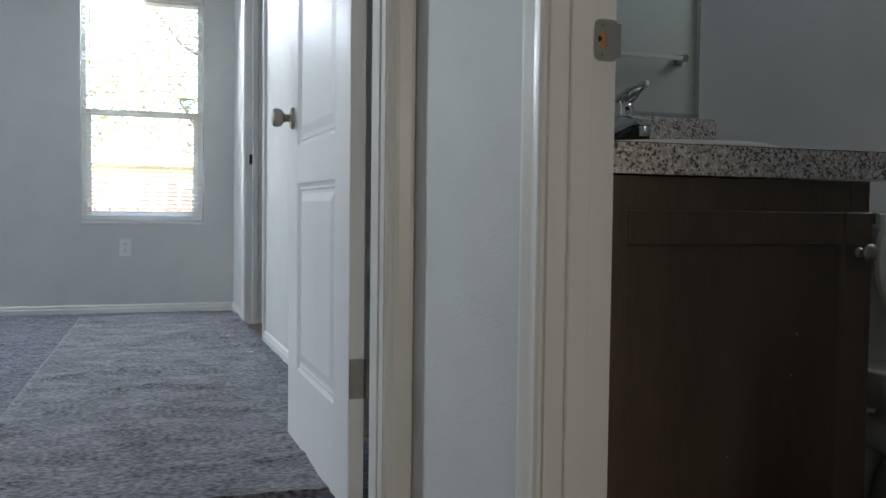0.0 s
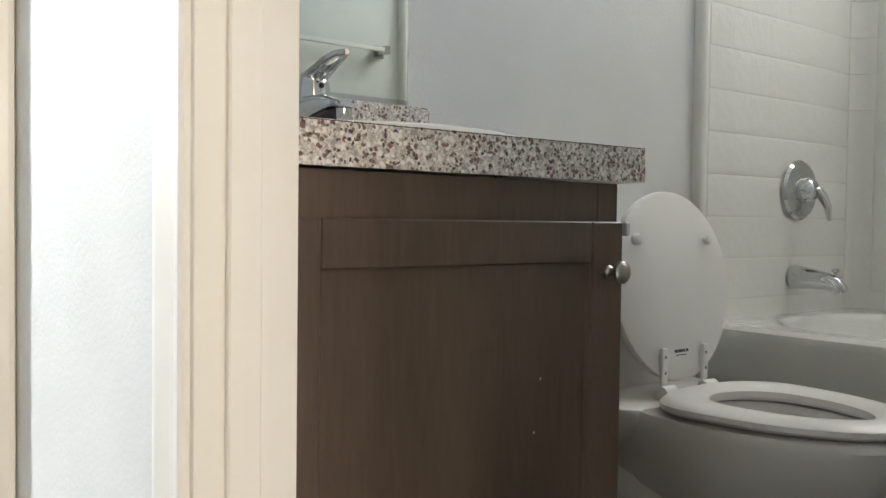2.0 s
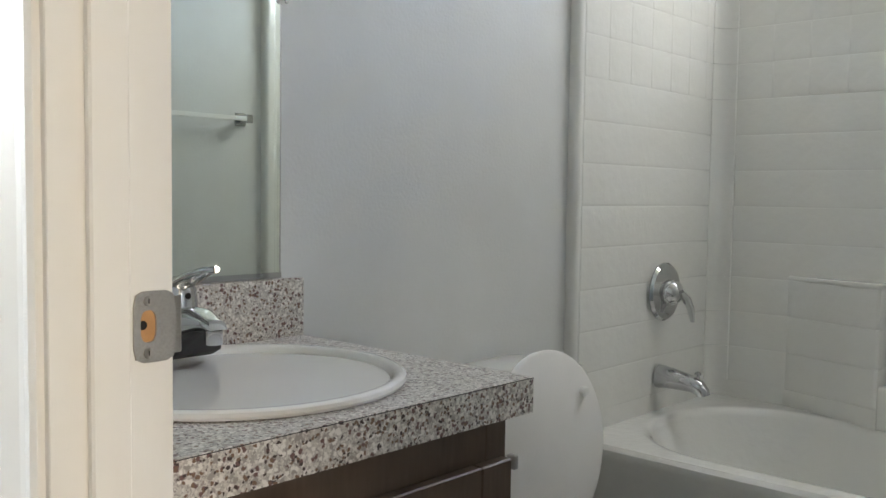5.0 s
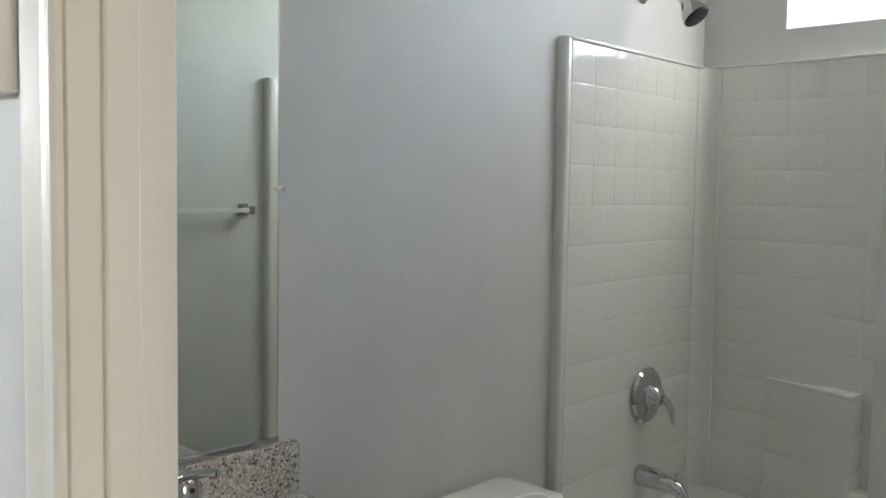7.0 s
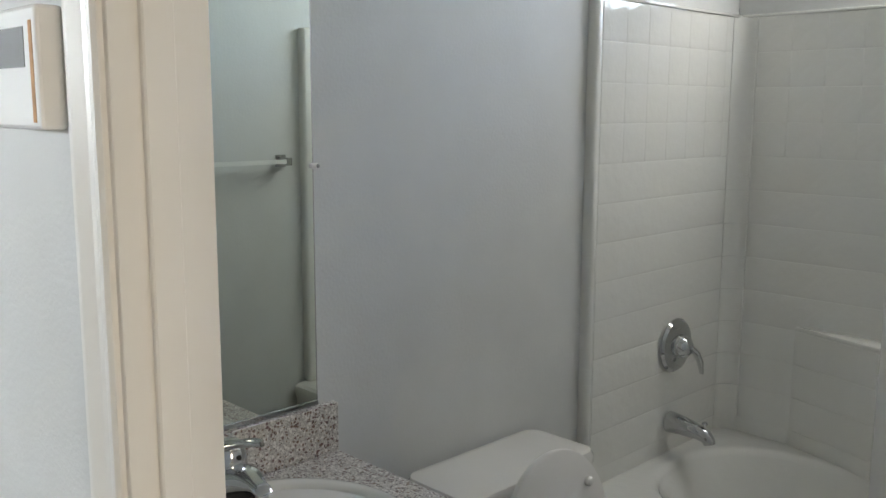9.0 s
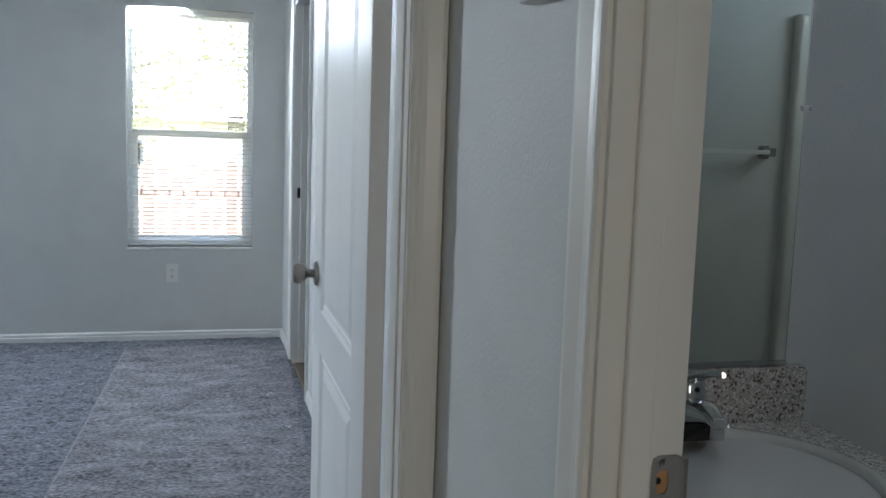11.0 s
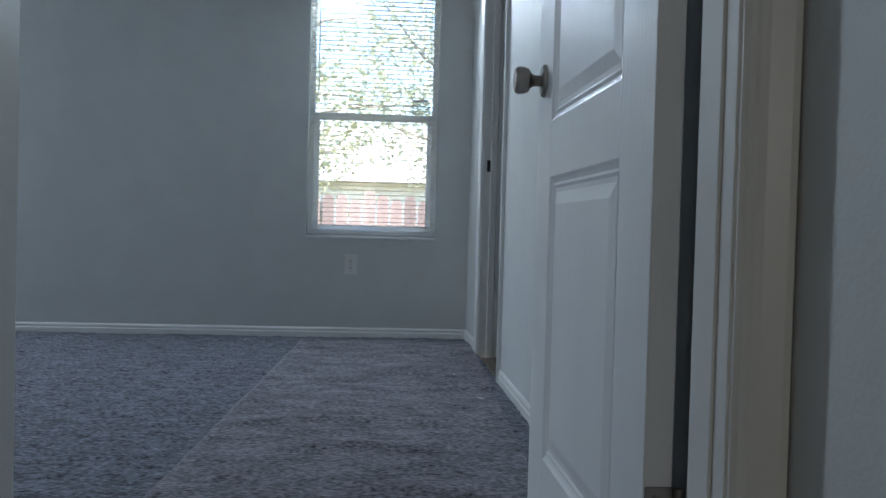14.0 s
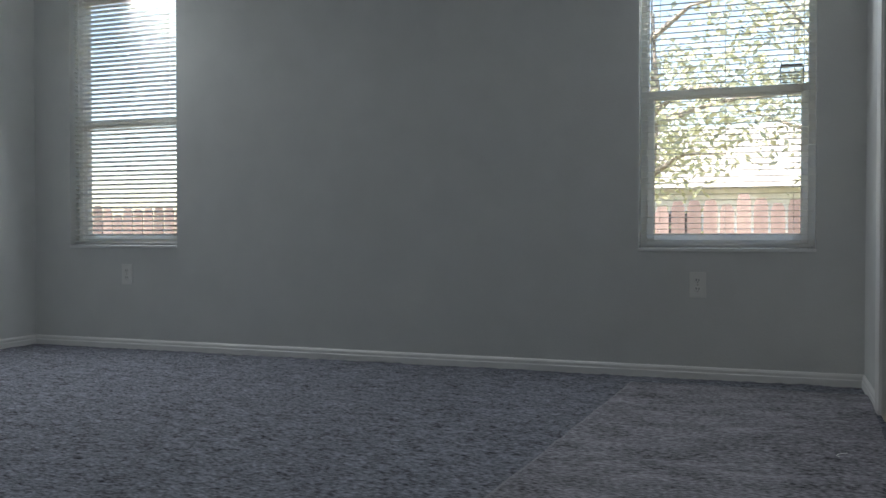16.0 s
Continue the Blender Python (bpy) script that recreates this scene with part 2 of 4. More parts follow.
def tube(bm, pts, radii, seg=14, caps=True, flat=1.0):
    """A round bar along points."""
    pts = [Vector(p) for p in pts]
    rings = []
    for i, p in enumerate(pts):
        d = (pts[min(i + 1, len(pts) - 1)] - pts[max(i - 1, 0)]).normalized()
        q = d.to_track_quat("Z", "Y").to_matrix()
        r = radii[i] if isinstance(radii, (list, tuple)) else radii
        rings.append([bm.verts.new(p + q @ Vector((r * math.cos(2 * math.pi * k / seg), flat * r * math.sin(2 * math.pi * k / seg), 0))) for k in range(seg)])
    for a, b in zip(rings, rings[1:]):
        for k in range(seg):
            bm.faces.new((a[k], a[(k + 1) % seg], b[(k + 1) % seg], b[k]))
    if caps:
        bm.faces.new(rings[0][::-1]), bm.faces.new(rings[-1])
    return bm


def loft(bm, rings, caps=True):
    vs = [[bm.verts.new(p) for p in r] for r in rings]
    k = len(vs[0])
    for a, b in zip(vs, vs[1:]):
        for i in range(k):
            bm.faces.new((a[i], a[(i + 1) % k], b[(i + 1) % k], b[i]))
    if caps:
        bm.faces.new(vs[0][::-1]), bm.faces.new(vs[-1])
    return bm


# ---- the shell
CEIL = 2.44
HX0, HX1 = -0.708, 0.197          # hall, between its two side walls
HXC = 0.178                       # the hall wall runs out of square to this corner
BX = 2.50                         # bathroom's outer wall
BY = -1.36                        # bathroom's wall opposite the mirror
WY = 4.374                        # bedroom's window wall
RX, LX = 0.305, -4.163            # bedroom's side walls
DX0, DX1 = -0.624, 0.128          # bedroom doorway
QY0, QY1 = -1.325, -0.571         # bathroom doorway
DH = 2.04
W1, W2 = (-0.640, 0.112), (-3.905, -3.163)
WZ0, WZ1 = 0.607, 2.065

bm = bmesh.new()
box(bm, LX - 0.1, DX0, 0, 0.10, 0, CEIL)
box(bm, DX1, BX + 0.1, 0, 0.10, 0, CEIL)
box(bm, DX0, DX1, 0, 0.10, DH, CEIL)
structure("wall_door", bm, M["wall"], "light grey painted wall with lightly textured drywall")
bm = bmesh.new()
prism(bm, [(HXC, 0), (HX1, QY1), (0.30, QY1), (0.30, 0)], "z", 0, CEIL)
box(bm, HX1, 0.30, -2.7, QY0, 0, CEIL)
box(bm, HX1, 0.30, QY0, QY1, DH, CEIL)
structure("wall_hall_east", bm, M["wall"], "light grey painted hall wall with textured drywall")
structure("wall_hall_west", B(HX0 - 0.1, HX0, -2.7, 0, 0, CEIL), M["wall"], "light grey painted hall wall")
structure("wall_bath_south", B(0.30, BX + 0.1, BY - 0.1, BY, 0, CEIL), M["wall"], "light grey painted bathroom wall")
bm = bmesh.new()
BW = (-1.12, -0.262, 1.885, 2.32)
box(bm, BX, BX + 0.1, BY, BW[0], 0, CEIL), box(bm, BX, BX + 0.1, BW[1], 0, 0, CEIL)
box(bm, BX, BX + 0.1, BW[0], BW[1], 0, BW[2]), box(bm, BX, BX + 0.1, BW[0], BW[1], BW[3], CEIL)
structure("wall_bath_east", bm, M["wall"], "light grey painted bathroom wall above the tub")
bm = bmesh.new()
T = 0.15
xs = [LX - 0.1, W2[0], W2[1], W1[0], W1[1], 2.6]
for i in (0, 2, 4):
    box(bm, xs[i], xs[i + 1], WY, WY + T, -0.85, CEIL)
for w in (W1, W2):
    box(bm, *w, WY, WY + T, -0.85, WZ0), box(bm, *w, WY, WY + T, WZ1, CEIL)
structure("wall_window", bm, M["wall"], "pale grey painted bedroom wall with two windows")
structure("wall_bed_west", B(LX - 0.1, LX, 0.10, WY, 0, CEIL), M["wall"], "pale grey painted bedroom wall")
KY0, KY1 = 0.16, 0.92             # opening added to an unlit recess, so the gap behind the door stays dark
CY0, CY1 = 2.955, 3.755           # doorway in the bedroom's east wall
bm = bmesh.new()
box(bm, RX, RX + 0.1, 0.10, KY0, 0, CEIL), box(bm, RX, RX + 0.1, KY0, KY1, DH, CEIL), box(bm, RX, RX + 0.1, KY1, CY0, 0, CEIL)
box(bm, RX, RX + 0.1, CY1, WY, 0, CEIL), box(bm, RX, RX + 0.1, CY0, CY1, DH, CEIL)
structure("wall_bed_east", bm, M["wall"], "pale grey painted bedroom wall with a doorway")
# Unseen recess walls, added only to darken the slit by the hinges.
bm = bmesh.new()
box(bm, RX + 0.1, 1.10, 1.30, 1.40, 0, CEIL), box(bm, 1.10, 1.20, 0.10, 1.40, 0, CEIL)
structure("wall_closet", bm, M["wall"], "plain painted wall of an unseen recess added to keep the door gap dark")
bm = bmesh.new()
box(bm, 2.5, 2.6, 0.10, WY, 0, CEIL)
structure("wall_side_room", bm, M["wall"], "plain painted wall of the side room")
bm = bmesh.new()
box(bm, -4.263, HX0 - 0.1, -2.7, -2.6, 0, CEIL), box(bm, 0.30, 2.6, -2.7, -2.6, 0, CEIL)
structure("wall_living_north", bm, M["wall"], "plain painted living room wall")
structure("wall_living_south", B(-4.263, 2.6, -6.1, -6.0, 0, CEIL), M["wall"], "plain painted living room wall")
structure("wall_living_west", B(-4.263, -4.163, -6.0, -2.7, 0, CEIL), M["wall"], "plain painted living room wall")
structure("wall_living_east", B(2.5, 2.6, -6.0, -2.7, 0, CEIL), M["wall"], "plain painted living room wall")
structure("ceiling", B(-4.3, 2.64, -6.15, WY + T, CEIL, CEIL + 0.1), M["ceiling"], "flat white textured ceiling")
structure("floor_vinyl", B(-4.2, 2.6, -6.05, 0.09, -0.102, 0.0), M["vinyl"], "dark brown vinyl floor of hall and bathroom", category="floor")
structure("floor_side_room", B(RX + 0.02, 2.55, 0.05, WY + 0.02, -0.10, 0.004), M["vinyl"], "dark brown vinyl floor beyond the doorway", category="floor")

# ---- bedroom floor: pile carpet as a gently uneven sheet, and the offcut laid on it
def sheet(nx, ny, x0, x1, y0, y1, zf):
    bm = bmesh.new()
    g = [[bm.verts.new((x0 + (x1 - x0) * i / nx, y0 + (y1 - y0) * j / ny, zf(x0 + (x1 - x0) * i / nx, y0 + (y1 - y0) * j / ny))) for i in range(nx + 1)] for j in range(ny + 1)]
    for j in range(ny):
        for i in range(nx):
            bm.faces.new((g[j][i], g[j][i + 1], g[j + 1][i + 1], g[j + 1][i]))
    return bm


bm = sheet(430, 420, LX, RX, 0.05, WY, lambda x, y: 0.020 + 0.003 * noise.noise((x * 4, y * 4, 0)) + 0.003 * noise.noise((x * 16, y * 18, 2)) + 0.004 * noise.noise((x * 42, y * 46, 7)))
structure("floor_bedroom", bm, M["carpet"], "dark grey cut pile carpet wall to wall", True, "carpet")


# ---- trim
CAS = [(0, 0), (0, 0.008), (0.006, 0.0115), (0.012, 0.0115), (0.017, 0.0102), (0.026, 0.0108), (0.040, 0.0145), (0.048, 0.0165), (0.055, 0.0165), (0.0575, 0.013), (0.0575, 0)]


def casing_y(name, x_in, sgn, yface, out, k=1.0):
    """An upright casing on a wall of constant y; x_in is its edge at the opening, sgn the way it widens, out the way it stands proud."""
    return structure(name, prism(bmesh.new(), [(x_in + sgn * u * k, yface + out * v) for u, v in CAS], "z", 0.0, DH + 0.062), M["trim"], "cream painted moulded door casing", category="trim")


def casing_x(name, y_in, sgn, xface, out, paint="trim"):
    return structure(name, prism(bmesh.new(), [(xface + out * v, y_in + sgn * u) for u, v in CAS], "z", 0.0, DH + 0.062), M[paint], "painted moulded door casing beside a doorway", category="trim")


casing_y("trim_bed_right", DX1 - 0.009, 1, 0.0, -1)
casing_y("trim_bed_left", DX0 + 0.004, -1, 0.0, -1)
casing_y("trim_bed_inner_left", DX0 + 0.004, -1, 0.10, 1)
casing_y("trim_bed_inner_right", DX1 - 0.004, 1, 0.10, 1)
casing_x("trim_bath_far", QY1 - 0.004, 1, HX1, -1)
casing_x("trim_bath_near", QY0 + 0.004, -1, HX1, -1)
casing_x("trim_side_far", CY1 - 0.004, 1, RX, -1, "base")
casing_x("trim_side_near", CY0 + 0.004, -1, RX, -1, "base")
for nm, a, b, yf, out in (("trim_bed_head", DX0 - 0.056, DX1 + 0.056, 0.0, -1),):
    structure(nm, prism(bmesh.new(), [(yf + out * v, DH - 0.004 + u) for u, v in CAS], "x", DX0 + 0.004, DX1 - 0.004), M["trim"], "cream painted moulded door casing", category="trim")
structure("trim_bath_head", prism(bmesh.new(), [(HX1 - v, DH - 0.004 + u) for u, v in CAS], "y", QY0 + 0.004, QY1 - 0.004), M["trim"], "cream painted moulded door casing", category="trim")
# jambs with their stops
bm = bmesh.new()
box(bm, DX1 - 0.012, DX1 + 0.001, -0.002, 0.102, 0, DH, 0.001), box(bm, DX1 - 0.016, DX1 - 0.012, 0.03, 0.062, 0, DH, 0.001)
structure("jamb_bed_right", bm, M["trim"], "cream painted door jamb with stop", category="door jamb")
bm = bmesh.new()
box(bm, DX0 - 0.001, DX0 + 0.012, -0.002, 0.102, 0, DH, 0.001), box(bm, DX0 + 0.012, DX0 + 0.016, 0.03, 0.062, 0, DH, 0.001)
structure("jamb_bed_left", bm, M["trim"], "cream painted door jamb with stop", category="door jamb")
bm = bmesh.new()
box(bm, HX1 - 0.002, 0.302, QY1 - 0.012, QY1 + 0.001, 0, DH, 0.001), box(bm, HX1 + 0.028, HX1 + 0.062, QY1 - 0.022, QY1 - 0.012, 0, DH, 0.002)
structure("jamb_bath_far", bm, M["trim"], "cream painted door jamb with stop", category="door jamb")
bm = bmesh.new()
box(bm, HX1 - 0.002, 0.302, QY0 - 0.001, QY0 + 0.012, 0, DH, 0.001), box(bm, HX1 + 0.028, HX1 + 0.062, QY0 + 0.012, QY0 + 0.020, 0, DH, 0.002)
structure("jamb_bath_near", bm, M["trim"], "cream painted door jamb with stop", category="door jamb")
bm = bmesh.new()
box(bm, RX - 0.002, RX + 0.102, CY1 - 0.012, CY1 + 0.001, 0, DH, 0.001), box(bm, RX + 0.04, RX + 0.075, CY1 - 0.022, CY1 - 0.012, 0, DH, 0.002)
structure("jamb_side_far", bm, M["base"], "white painted door jamb with stop", category="door jamb")
structure("jamb_side_near", B(RX - 0.002, RX + 0.102, CY0 - 0.001, CY0 + 0.012, 0, DH, 0.001), M["base"], "white painted door jamb", category="door jamb")

# baseboards
BB = [(0, 0), (0.012, 0), (0.012, 0.048), (0.009, 0.052), (0.009, 0.064), (0.006, 0.071), (0.003, 0.075), (0, 0.075)]
structure("baseboard_window", prism(bmesh.new(), [(WY - u, v) for u, v in BB], "x", LX, RX), M["base"], "white painted stepped baseboard", category="baseboard")
structure("baseboard_west", prism(bmesh.new(), [(LX + u, v) for u, v in BB], "y", 0.1, WY - 0.012), M["base"], "white painted stepped baseboard", category="baseboard")
structure("baseboard_east_far", prism(bmesh.new(), [(RX - u, v) for u, v in BB], "y", CY1 + 0.056, WY - 0.012), M["base"], "white painted stepped baseboard", category="baseboard")
structure("baseboard_east_near", prism(bmesh.new(), [(RX - u, v) for u, v in BB], "y", KY1 + 0.004, CY0 - 0.056), M["base"], "white painted stepped baseboard", category="baseboard")
structure("baseboard_bath", prism(bmesh.new(), [(-u, v) for u, v in BB], "x", 0.87, 1.718), M["base"], "white painted stepped baseboard", category="baseboard")
structure("baseboard_hall", loft(bmesh.new(), [[(x - u, y, v) for u, v in BB] for x, y in ((HX1 - 0.002, QY1 + 0.056), (HXC, -0.018))]), M["base"], "white painted stepped baseboard", category="baseboard")

# ---- doors
def knob(parent, at, axis, nm="knob", material="darknickel"):
    """A round door knob with its rose; axis is the way it stands out."""
    m = Matrix.Translation(at) @ Vector(axis).to_track_quat("Z", "Y").to_matrix().to_4x4()
    k = part(nm, lathe(bmesh.new(), [(0.011, 0.006), (0.011, 0.022), (0.014, 0.028), (0.023, 0.034), (0.0265, 0.044), (0.0265, 0.054), (0.022, 0.060), (0.012, 0.0625)], m), M[material], parent, "round satin nickel knob", True)
    part("rose", lathe(bmesh.new(), [(0.032, 0.0), (0.032, 0.003), (0.028, 0.008), (0.014, 0.010)], m), M[material], k, "", True)
    return k


def panel_face(bm, x, out, u0, u1, z0, z1):
    """A raised moulded panel on a door face of constant x: sunk groove, bead and raised field."""
    steps = [(0.0, 0.0), (0.006, -0.004), (0.012, -0.0065), (0.017, -0.004), (0.022, -0.007), (0.030, -0.007), (0.052, -0.0015), (0.056, -0.0015)]
    loops = [[(x + out * d, u0 + s, z0 + s), (x + out * d, u1 - s, z0 + s), (x + out * d, u1 - s, z1 - s), (x + out * d, u0 + s, z1 - s)] for s, d in steps]
    vs = [[bm.verts.new(p) for p in lp] for lp in loops]
    for a, b in zip(vs, vs[1:]):
        for i in range(4):
            bm.faces.new((a[i], a[(i + 1) % 4], b[(i + 1) % 4], b[i]))
    bm.faces.new(vs[-1])
    return bm


def door_leaf(parent, width, height, th, panels):
    """A two-panel moulded door: leaf along +y from the hinge, faces at x = 0 and x = th; stiles and rails round the sunk panels."""
    bm = bmesh.new()
    u0, u1 = panels[0][0], panels[0][1]
    zs = sorted([z for q in panels for z in q[2:]])
    box(bm, 0, th, 0, u0, 0, height, 0.0015), box(bm, 0, th, u1, width, 0, height, 0.0015)
    for a, b in ((0, zs[0]), (zs[1], zs[2]), (zs[3], height)):
        box(bm, 0, th, u0, u1, a, b)
    slab = part("slab", bm, M["door"], parent)
    for q in panels:
        bm = bmesh.new()
        panel_face(bm, 0.0, -1, *q), panel_face(bm, th, 1, *q)
        part("panel", bm, M["door"], slab)
    return slab


def hinge(parent, z, y, x):
    bm = bmesh.new()
    box(bm, x - 0.0025, x + 0.032, y - 0.0025, y + 0.0, z - 0.044, z + 0.044, 0.001)
    h = part("hinge", bm, M["darknickel"], parent, "satin nickel butt hinge")
    bm = bmesh.new()
    for i in range(5):
        lathe(bm, [(0.0065, 0), (0.0065, 0.0165)], Matrix.Translation((x + 0.037, y - 0.006, z - 0.044 + i * 0.0178)), 12)
    part("knuckle", bm, M["darknickel"], h, "", True)
    for dz, dx in ((0.03, 0.010), (0.0, 0.018), (-0.03, 0.010)):
        part("screw", lathe(bmesh.new(), [(0.0045, 0), (0.004, 0.0012), (0.001, 0.0008)], Matrix.Translation((x + dx, y - 0.0025, z + dz)) @ Matrix.Rotation(radians(90), 4, "X"), 10), M["darknickel"], h, "", True)


d1 = thing("door_1", "white two-panel moulded door standing open into the bedroom", "door", (0.085, 0.162, 0.03))
sl = door_leaf(d1, 0.772, 2.0, 0.035, [(0.150, 0.628, 0.215, 0.745), (0.150, 0.628, 0.849, 1.86)])
knob(d1, (0.0, 0.705, 0.935), (-1, 0, 0)), knob(d1, (0.035, 0.705, 0.935), (1, 0, 0))
part("latch_plate", B(0.006, 0.029, 0.7715, 0.7735, 0.90, 0.97, 0.0008), M["nickel"], d1)
for z in (0.302, 1.80):
    hinge(d1, z, 0.0, 0.004)

d2 = thing("door_2", "white moulded bathroom door standing open", "door", (0.304, -1.317, 0.012), -65.4)
door_leaf(d2, 0.696, 2.02, 0.035, [(0.125, 0.571, 0.215, 0.745), (0.125, 0.571, 0.840, 1.86)])
knob(d2, (0.0, 0.634, 0.958), (-1, 0, 0)), knob(d2, (0.035, 0.634, 0.958), (1, 0, 0))


# ---- strike plates
def strike(name, label):
    s = thing(name, label, "strike plate", (0.0, 0.0, 0.0))
    bm = bmesh.new()
    x0, x1, y, z0, z1 = 0.2645, 0.303, QY1 - 0.0125, 0.9234, 0.9836
    # plate round a rounded opening
    hx0, hx1, hz0, hz1, k = 0.2705, 0.2850, 0.9405, 0.9675, 5
    outer, inner = [], []
    n = 24
    for i in range(n):
        a = 2 * math.pi * i / n
        c, q = math.cos(a), math.sin(a)
        p = 6.0
        e = (abs(c) ** p + abs(q) ** p) ** (-1 / p)
        outer.append(((x0 + x1) / 2 + (x1 - x0) / 2 * c * e, (z0 + z1) / 2 + (z1 - z0) / 2 * q * e))
        e2 = (abs(c) ** 3 + abs(q) ** 3) ** (-1 / 3)
        inner.append(((hx0 + hx1) / 2 + (hx1 - hx0) / 2 * c * e2, (hz0 + hz1) / 2 + (hz1 - hz0) / 2 * q * e2))
    rings = []
    for pts, yy in ((inner, y), (outer, y), (outer, y - 0.0022), (inner, y - 0.0022)):
        rings.append([bm.verts.new((u, yy, v)) for u, v in pts])
    for a, b in zip(rings, rings[1:] + rings[:1]):
        for i in range(n):
            bm.faces.new((a[i], a[(i + 1) % n], b[(i + 1) % n], b[i]))
    part("plate", bm, M["nickel"], s, "satin nickel plate")
    lip = [(x1 - 0.002, y), (x1 + 0.004, y + 0.001), (x1 + 0.0075, y + 0.005), (x1 + 0.009, y + 0.0038), (x1 + 0.005, y - 0.0015), (x1 - 0.002, y - 0.0022)]
    part("lip", prism(bmesh.new(), lip, "z", 0.929, 0.978), M["nickel"], s)
    part("pocket", B(hx0 - 0.001, hx1 + 0.001, y + 0.0002, y + 0.0008, hz0 - 0.001, hz1 + 0.001), M["rawwood"], s, "raw pine behind the opening")
    # Pocket's inner shade is a flat black disc laid on the pine.
    part("pocket_shadow", lathe(bmesh.new(), [(0.004, 0), (0.004, 0.0004)], Matrix.Translation((0.2735, y - 0.0001, 0.955)) @ Matrix.Rotation(radians(90), 4, "X"), 12), M["hole"], s, "flat black disc painted as the shade in the pocket")
    for z in (0.9315, 0.9755):
        w = part("screw", lathe(bmesh.new(), [(0.0046, 0), (0.0042, 0.0012), (0.001, 0.0006)], Matrix.Translation((0.2775, y - 0.0022, z)) @ Matrix.Rotation(radians(90), 4, "X"), 14), M["nickel"], s, "", True)
        part("slot", B(-0.0004, 0.0004, -0.00145, -0.001, -0.002, 0.002), M["hole"], w).location = (0.2775, y - 0.0022, z)
    return s


strike("strike_plate", "satin nickel strike plate screwed to the bathroom door jamb")
sp = thing("latch_strike", "small dark strike plate on the side doorway jamb", "strike plate")
part("plate", B(RX + 0.022, RX + 0.052, CY1 - 0.0145, CY1 - 0.0125, 0.965, 1.025, 0.001), M["black"], sp)
part("opening", B(RX + 0.030, RX + 0.044, CY1 - 0.0152, CY1 - 0.0145, 0.98, 1.01), M["hole"], sp)


# ---- outlets and the hall wall box
def outlet(x, z):
    o = thing("wall_outlet", "white duplex outlet with cover plate on the wall", "outlet", (x, WY, z), 0, "bedroom outlets")
    part("cover_plate", B(-0.0365, 0.0365, -0.006, 0, -0.058, 0.058, 0.0025, 2), M["plastic"], o)
    for dz in (0.02, -0.02):
        f = part("receptacle", lathe(bmesh.new(), [(0.0165, 0), (0.0165, 0.0015), (0.015, 0.002)], Matrix.Translation((0, -0.006, dz)) @ Matrix.Rotation(radians(90), 4, "X"), 18, 1.0, 0.85), M["plastic"], o, "", True)
        for dx in (-0.006, 0.006):
            part("slot", B(dx - 0.0017, dx + 0.0017, -0.0086, -0.0079, dz - 0.001, dz + 0.007), M["hole"], f)
        part("slot", B(-0.002, 0.002, -0.0086, -0.0079, dz - 0.009, dz - 0.006), M["hole"], f)
    part("screw", lathe(bmesh.new(), [(0.003, 0), (0.0025, 0.001)], Matrix.Translation((0, -0.006, 0)) @ Matrix.Rotation(radians(90), 4, "X"), 10), M["nickel"], o)


outlet(-0.377, 0.442)
outlet(-3.50, 0.442)
tb = thing("wall_thermostat", "white plastic thermostat box on the hall wall", "thermostat", (HX1 - 0.004, -0.43, 1.542))
part("case", B(-0.028, 0, -0.062, 0.062, -0.062, 0.06, 0.004, 2), M["plastic"], tb)
part("lever_slot", B(-0.0285, -0.0275, -0.052, -0.044, -0.055, 0.045), M["rawwood"], tb, "brown scale strip")
part("dial_window", B(-0.0285, -0.0278, -0.03, 0.045, 0.0, 0.04), M["print"], tb)


